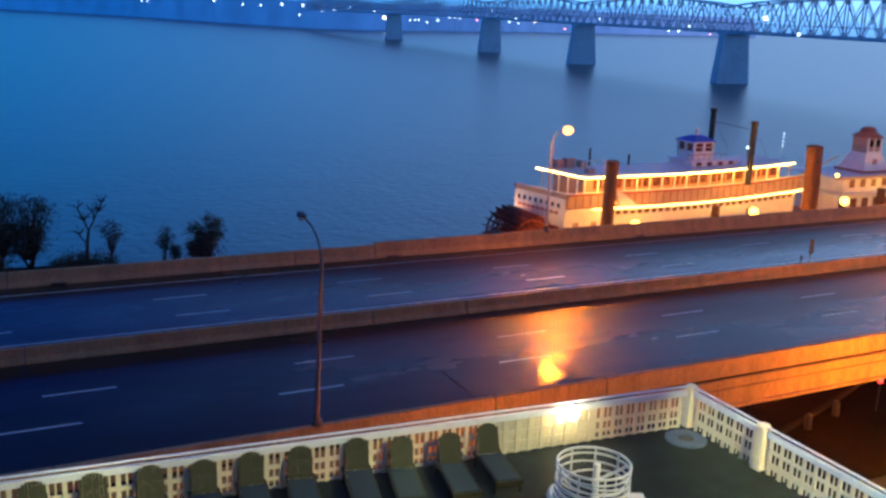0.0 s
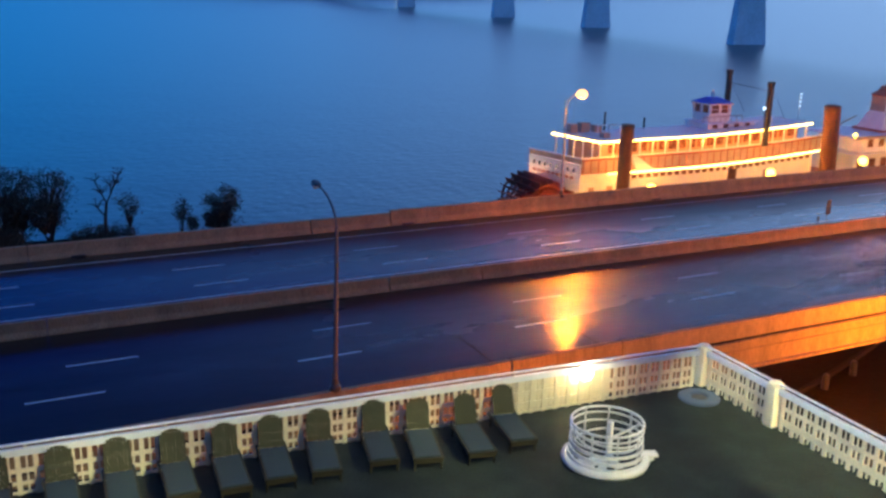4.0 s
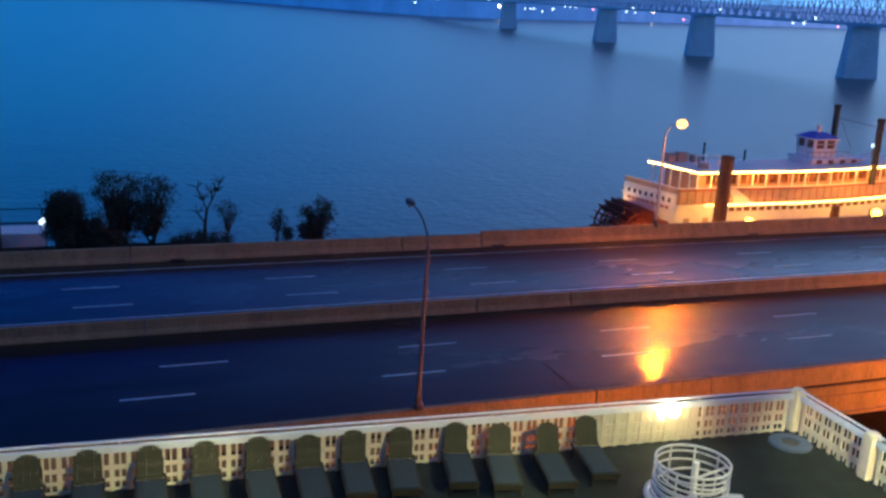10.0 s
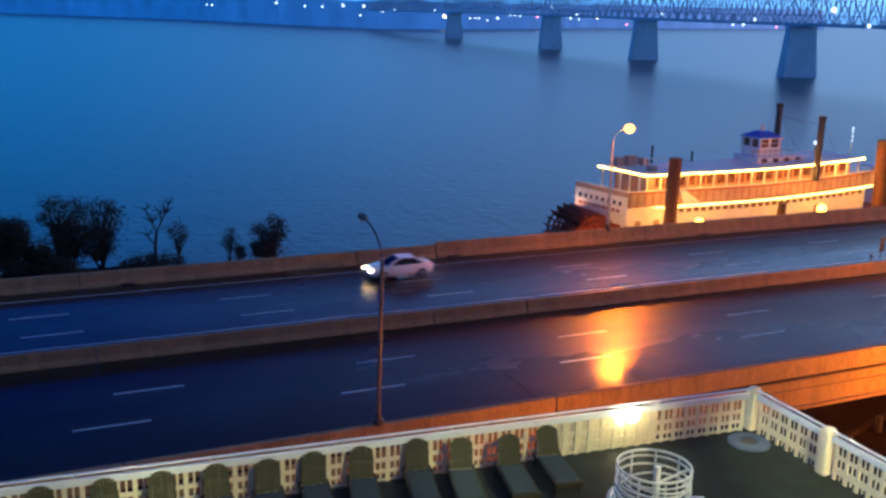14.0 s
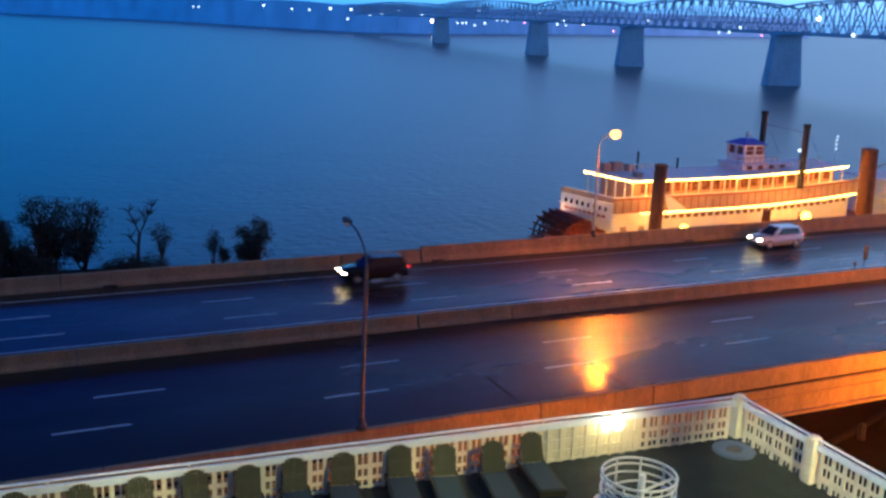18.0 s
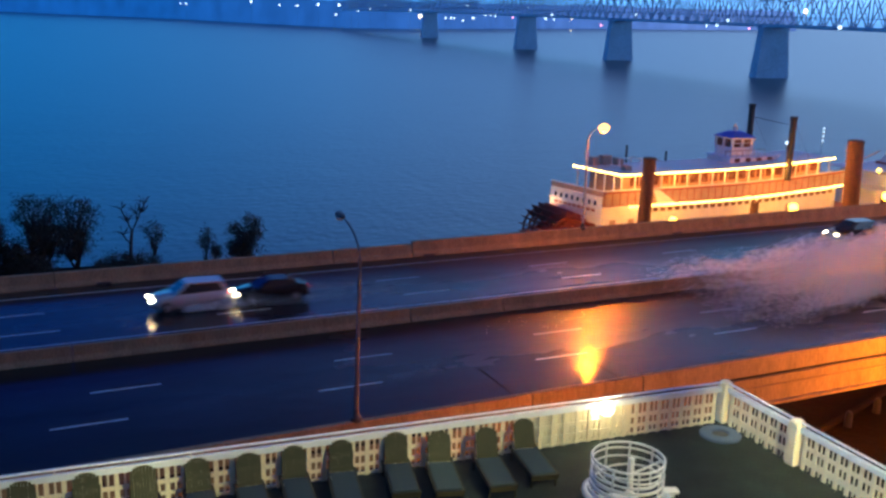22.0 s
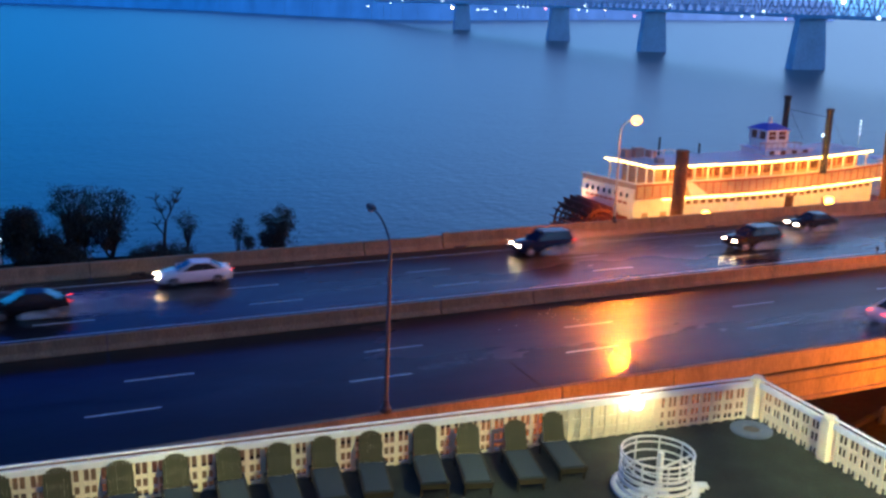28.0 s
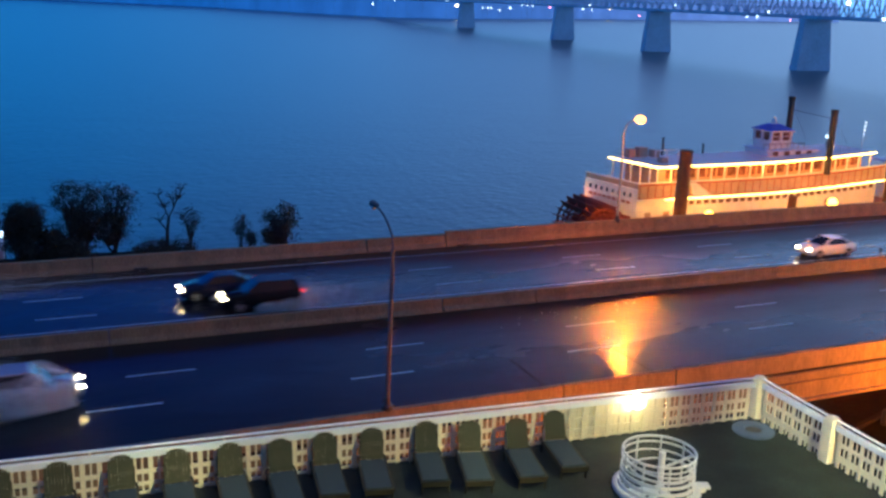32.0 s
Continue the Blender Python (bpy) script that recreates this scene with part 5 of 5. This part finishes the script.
for nm, tips in (("branch", [(8.45, 4.3), (8.9, 3.3), (9.9, 4.0), (10.25, 4.7), (9.6, 3.9), (8.5, 2.2)]),):
    for tx, tz in tips:
        g = Geo()
        for _ in range(9):
            a, d = twig_rnd.uniform(-1.0, 1.0), twig_rnd.uniform(0.35, 1.0)
            mx, mz = tx + d * 0.5 * math.sin(a), tz + d * 0.55 * math.cos(a)
            dy = twig_rnd.uniform(-0.3, 0.3)
            g.path([(tx, 78.0, fz + tz), (mx, 78.0 + dy * 0.5, fz + mz), (mx + d * 0.4 * math.sin(a * 1.5), 78.0 + dy, fz + mz + d * 0.4 * math.cos(a * 1.5))], 0.022, 5)
        part(nm, g, BARK, t)

# landing at the left
t = thing("boat_landing", (-6.0, 84.5, -8.0), "pale floating boat landing with dark posts", "landing")
part("deck_side", Geo().box(-12.0, -3.4, 84.0, 87.0, -3.9, -2.6), BOAT_ROOF, t, bevel=0.05)
part("float", Geo().box(-12.0, -3.4, 83.8, 87.2, -8.6, -3.9), DARK, t)
part("rail", Geo().beam((-12, 84.0, -1.7), (-3.4, 84.0, -1.7), 0.1, 0.15), DARK, t)
part("rail", Geo().beam((-12, 84.0, -0.5), (-3.4, 84.0, -0.5), 0.06, 0.08), DARK, t)
for x in (-6.9, -10.5):
    part("post", Geo().tube((x, 83.6, -9), (x, 83.6, -0.3), 0.26, 0.24, 12), DARK, t)
    part("post_cap", Geo().ball((x, 83.6, -0.25), 0.12), BOAT_WHITE, t)
part("lamp_post", Geo().tube((-3.3, 84.2, -8), (-3.3, 84.2, -1.6), 0.05), DARK, t)
part("lamp", Geo().ball((-3.45, 83.2, -1.45), 0.30, 10, 6), SHORE_GLOW, t)


# ---- vehicles ----
CACHE = {}


def made(key, build, material):
    k = (key, material.name)
    if k not in CACHE:
        CACHE[k] = build().mesh(key.split("/")[-1], material)
    return CACHE[k]


SEDAN = dict(body=[(-2.36, .70, .42, .80), (-2.28, .84, .26, .96), (-1.7, .90, .20, 1.00), (-0.6, .92, .19, .97), (0.6, .92, .19, .95), (1.3, .91, .20, .93), (1.95, .86, .22, .82), (2.25, .76, .27, .70), (2.34, .62, .34, .60)],
             cab=[(-1.85, .99), (-1.0, 1.42), (0.15, 1.45), (1.2, .94)], wc=(0.80, 0.60), axles=(-1.40, 1.42), head=(2.20, .62, .66), tail=(-2.30, .66, .82), wr=0.33)
SUV = dict(body=[(-2.38, .74, .50, .98), (-2.30, .86, .32, 1.12), (-1.7, .93, .24, 1.16), (-0.6, .95, .23, 1.13), (0.6, .95, .23, 1.10), (1.25, .94, .24, 1.07), (1.95, .89, .28, .98), (2.28, .80, .34, .84), (2.38, .66, .42, .72)],
           cab=[(-2.25, 1.15), (-1.95, 1.72), (0.25, 1.76), (1.15, 1.08)], wc=(0.84, 0.68), axles=(-1.45, 1.42), head=(2.24, .66, .80), tail=(-2.33, .74, 1.0), wr=0.38)


def ring_of(s):
    x, w, zb, zt = s
    return [(x, -w * .86, zb), (x, w * .86, zb), (x, w * .98, zb + .12), (x, w, (zb + zt) / 2), (x, w * .97, zt - .08), (x, w * .86, zt), (x, -w * .86, zt), (x, -w * .97, zt - .08), (x, -w, (zb + zt) / 2), (x, -w * .98, zb + .12)]


def cab_pts(k, grow=0.0):
    (a, za), (b, zb), (c, zc), (d, zd) = k["cab"]
    w0, w1 = k["wc"]
    return [(a - grow, -w0, za - .04), (d + grow, -w0, zd - .04), (d + grow, w0, zd - .04), (a - grow, w0, za - .04)], [(b, -w1, zb), (c, -w1, zc), (c, w1, zc), (b, w1, zb)]


def pane_on(p, q, r, s, inset, out):
    """A thin pane on the face p q r s, pushed out a little."""
    p, q, r, s = map(Vector, (p, q, r, s))
    m = (p + q + r + s) / 4
    n = (q - p).cross(s - p).normalized() * out
    c = [m + (v - m) * inset for v in (p, q, r, s)]
    return Geo().add([v - n * 0.5 for v in c] + [v + n for v in c], [(3, 2, 1, 0), (4, 5, 6, 7), (0, 1, 5, 4), (1, 2, 6, 5), (2, 3, 7, 6), (3, 0, 4, 7)])


def headlamp():
    """A wide, low, rounded lens."""
    g = Geo().ball((0, 0, 0), 1.0, 12, 6)
    g.v = [(x * 0.09, y * 0.17, z * 0.075) for x, y, z in g.v]
    return g


def car(kind, paint, label, name="car"):
    k = SEDAN if kind == "sedan" else SUV
    t = thing(name, (0, 0, 0), label, "car" if kind == "sedan" else "sport utility vehicle", group="traffic")

    def add(nm, build, material, parent=t, place=(0, 0, 0)):
        return share(nm, made(kind + "/" + nm if place == (0, 0, 0) else "any" + kind + "/" + nm, build, material), parent, place)

    body = add("body", lambda: Geo().loft([ring_of(s) for s in k["body"]]), paint)
    for p in body.data.polygons:
        p.use_smooth = True
    lo, hi = cab_pts(k)
    cab = add("cabin", lambda: Geo().hexa(lo, hi), paint)
    add("windshield", lambda: pane_on(lo[1], lo[2], hi[2], hi[1], 0.88, 0.012), PANE, cab)
    add("rear_window", lambda: pane_on(lo[3], lo[0], hi[0], hi[3], 0.82, 0.012), PANE, cab)
    add("side_window_near", lambda: pane_on(lo[0], lo[1], hi[1], hi[0], 0.80, 0.012), PANE, cab).name = "side_window"
    add("side_window_off", lambda: pane_on(lo[2], lo[3], hi[3], hi[2], 0.80, 0.012), PANE, cab).name = "side_window"
    hx, hy, hz = k["head"]
    tx, ty, tz = k["tail"]
    wr = k["wr"]
    for s in (-1, 1):
        share("headlight", made(kind + "/headlight", headlamp, HEAD), t, (hx + 0.07, s * (hy - 0.06), hz))
        share("taillight", made(kind + "/taillight", lambda: Geo().box(-0.04, 0.05, -0.16, 0.16, -0.07, 0.07), TAIL), t, (tx, s * (ty - 0.1), tz))
        share("mirror", made(kind + "/mirror", lambda: Geo().box(-0.09, 0.09, -0.1, 0.1, -0.07, 0.07), paint), t, (0.85, s * 0.99, k["cab"][3][1] + 0.1))
        for ax in k["axles"]:
            w = share("wheel", made(kind + "/wheel", lambda: Geo().tube((0, -0.11, 0), (0, 0.11, 0), wr, wr, 20), TYRE), t, (ax, s * 0.82, wr))
            share("rim", made(kind + "/rim", lambda: Geo().tube((0, -0.118, 0), (0, 0.118, 0), wr * 0.62, wr * 0.62, 12), RIM), w)
    add("bumper", lambda: Geo().box(k["body"][0][0] + 0.02, k["body"][0][0] + 0.14, -0.78, 0.78, 0.36, 0.54), DARK)
    add("grille", lambda: Geo().box(hx - 0.02, hx + 0.10, -0.36, 0.36, hz - 0.16, hz - 0.06), DARK)
    return t


def plume(name, length, half, height, count, fine, seed, label, tail=None):
    """Spray thrown up by the wheels: many small drops in feathered streaks that fan out, densest near the car, thinning to mist behind it."""
    r = np.random.default_rng(seed)
    s = r.random(count) ** 3.3
    back = s * length * r.uniform(0.55, 1.0, count)
    wide = 0.95 + (half - 0.95) * s ** 0.7
    tall = height * np.minimum(1, (back + 0.9) / (4.5 if height < 3 else 7.5)) ** 0.6 * (1 - 0.5 * s)
    # near the car the water flies in two sheets beside it
    near = np.exp(-back / 3.5)
    q = r.uniform(-1, 1, count)
    q = np.sign(q) * (near * (0.72 + 0.28 * np.abs(q)) + (1 - near) * np.abs(q) ** 0.9)
    u = r.random(count) ** 1.25
    # streaks: each jet leaves the wheel at its own angle, so density follows (q, u) and changes slowly along the way
    run = np.log1p(back)
    jets = np.sin(9 * q + 4 * u + 3.1 * run) + np.sin(17 * q - 7 * u + 5.3 * run + 1.0) + 0.8 * np.sin(31 * q + 13 * u + 7.7 * run + seed)
    ragged = np.sin(2.3 * run * 3 + 6 * q) + np.sin(back * 0.9 + 11 * q) + 0.6 * np.sin(back * 2.1 - 5 * q + 2)
    x = -back + r.normal(0, 0.12 + 0.25 * s, count)
    y = q * wide * (1 + 0.06 * ragged * (1 - near))
    z = tall * u * np.sqrt(np.maximum(0.10, 1.05 - q * q * (1 - near))) * (1 + 0.13 * ragged) + 0.04
    keep = r.random(count) < np.clip(0.52 + 0.20 * jets * np.minimum(1, back / 5) + 0.4 * near, 0.04, 1)
    size = r.uniform(0.008, 0.018, count) * fine * (1 - 0.62 * s ** 0.6)
    # a long plume is built in two pieces: the jets at the car and the mist that it leaves behind
    behind = r.random(count) < np.clip((back - 14.0) / 10.0, 0, 1)
    if tail is not None:
        keep &= behind == tail
        if tail:
            size *= 0.7
    x, y, z, size = x[keep], y[keep], z[keep], size[keep]
    count = len(x)
    corner = np.array([(1, 1, 1), (1, -1, -1), (-1, 1, -1), (-1, -1, 1)], float)
    v = np.stack([x, y, z], 1)[:, None, :] + corner[None] * size[:, None, None]
    k = np.arange(count)[:, None] * 4
    f = np.stack([k + np.array(c) for c in ((0, 1, 2), (0, 3, 1), (0, 2, 3), (1, 3, 2))], 1).reshape(-1, 3)
    me = bpy.data.meshes.new(name)
    me.from_pydata(v.reshape(-1, 3).tolist(), [], f.tolist())
    me.materials.append(DROPS)
    o = new(name, me)
    return tagged(o, label, "water spray", kind="stuff")


# car, kind, paint, lane, time, place, speed, gain of speed, heading
TRAFFIC = [
    ("sedan", CAR_WHITE, "white four-door sedan with headlights on", 60.6, 13.0, 39.0, -15.6, 0.0),
    ("suv", CAR_BLACK, "black sport utility vehicle with headlights on", 60.8, 18.0, 22.7, -16.58, 0.0),
    ("suv", CAR_SILVER, "silver sport utility vehicle with headlights on", 60.8, 19.5, 35.0, -16.36, -0.3),
    ("suv", CAR_SILVER, "silver sport utility vehicle with bright headlights", 57.2, 21.0, 29.6, -19.71, 0.0),
    ("sedan", CAR_BLACK, "black sedan following close behind", 57.3, 22.0, 15.0, -20.6, 0.0),
    ("suv", CAR_BLACK, "black sport utility vehicle on wet asphalt", 57.4, 23.5, 35.7, -20.11, 0.0),
    ("suv", CAR_GREY, "dark grey hatchback-like utility vehicle", 61.0, 24.0, 47.2, -17.15, 0.4),
    ("sedan", CAR_BLACK, "black sedan with red tail lights", 57.4, 26.0, 37.6, -19.4, 0.0),
    ("sedan", CAR_WHITE, "white sedan in the lane beside the river", 61.2, 27.5, 17.7, -17.79, 0.0),
    ("suv", CAR_NAVY, "navy sport utility vehicle throwing up mist", 61.0, 28.5, 26.0, -17.23, -0.4),
    ("suv", CAR_BLACK, "black sport utility vehicle with bright headlights", 57.4, 29.0, 31.6, -19.85, 0.0),
    ("sedan", CAR_BLACK, "black sedan in the lane beside the river", 61.0, 29.5, 35.6, -16.92, 0.0),
    ("sedan", CAR_NAVY, "dark navy sedan with headlights on", 57.0, 30.5, 37.2, -17.9, -0.8),
    ("suv", CAR_BLACK, "black sport utility vehicle next to the median", 54.1, 31.0, 33.9, -22.38, 0.0),
    ("sedan", CAR_WHITE, "white sedan with glaring headlights", 54.1, 32.0, 55.5, -20.0, 0.0),
    ("sedan", CAR_BLACK, "black sedan with red tail lights in spray", 42.2, 1.6, 15.2, 17.5, 0.6),
    ("suv", CAR_WHITE, "white utility vehicle hidden in its own spray", 47.0, 20.0, 29.0, 17.6, -0.6),
    ("sedan", CAR_WHITE, "white sedan throwing up spray", 39.4, 26.5, 20.1, 18.4, 0.0),
    ("suv", CAR_SILVER, "pale utility vehicle entering in its own spray", 43.3, 32.0, -1.4, 18.0, 0.0),
]
CARS = [(car(k, p, lab), lane, t0, x0, v, a) for k, p, lab, lane, t0, x0, v, a in TRAFFIC]
SPRAY = {15: (24, 4.2, 1.8, 80000, 1.1), 16: (42, 6.4, 3.7, 430000, 3.4), 17: (14, 2.6, 1.2, 48000, 1.0), 18: (15, 3.6, 2.3, 90000, 1.1),
         1: (11, 1.6, 0.7, 9000, 0.9), 3: (15, 1.9, 1.0, 34000, 1.1), 5: (19, 2.2, 1.2, 56000, 1.2), 6: (20, 2.2, 1.2, 56000, 1.2), 9: (19, 2.6, 1.4, 42000, 1.0),
         10: (20, 2.6, 1.4, 48000, 1.0), 13: (18, 2.3, 1.2, 36000, 1.0), 7: (14, 1.9, 1.0, 20000, 1.0), 11: (16, 2.1, 1.1, 22000, 0.95), 0: (9, 1.4, 0.5, 7000, 0.9), 12: (13, 1.8, 0.9, 22000, 1.0)}
PLUMES = {i: plume("spray", *spec, 40 + i, "fine white spray thrown up behind a car's wheels", False if i == 16 else None) for i, spec in SPRAY.items()}
MIST = plume("spray_mist", *SPRAY[16], 56, "thin white mist hanging over the road behind a car", True)

TIMES = [0, 0.1, 0.5] + list(range(1, 32)) + [31.5, 31.9, 32]


def drive(i, t):
    _, lane, t0, x0, v, a = CARS[i]
    s = max(-4.0, min(4.0, t - t0))
    x = x0 + v * (t - t0) + a * (0.5 * s * s + (t - t0 - s) * s)
    return pose(x, lane, 0.0, 0, 0, 0 if v > 0 else 180)


def motions():
    for i, row in enumerate(CARS):
        rows = [(t, drive(i, t)) for t in TIMES]
        walk(row[0], rows)
        if i in PLUMES:
            start = {15: -0.9, 17: 1.2}.get(i, {16: 0.7, 18: 1.75}.get(i, 0.2))
            walk(PLUMES[i], [(t, m @ pose(start, 0, 0)) for t, m in rows])
            if i == 16:
                # the mist drags behind and settles on the road
                fall = [(t, m @ pose(start, 0, 0)) for t, m in rows if t <= 20]
                x = fall[-1][1].translation.x
                fall += [(20.5, pose(x + 8, 47, -0.3)), (21, pose(x + 14, 47, -1.05)), (21.5, pose(x + 18, 47, -2.1)), (22, pose(x + 19, 47, -3.0)), (32, pose(x + 19, 47, -3.0))]
                walk(MIST, fall)


motions()
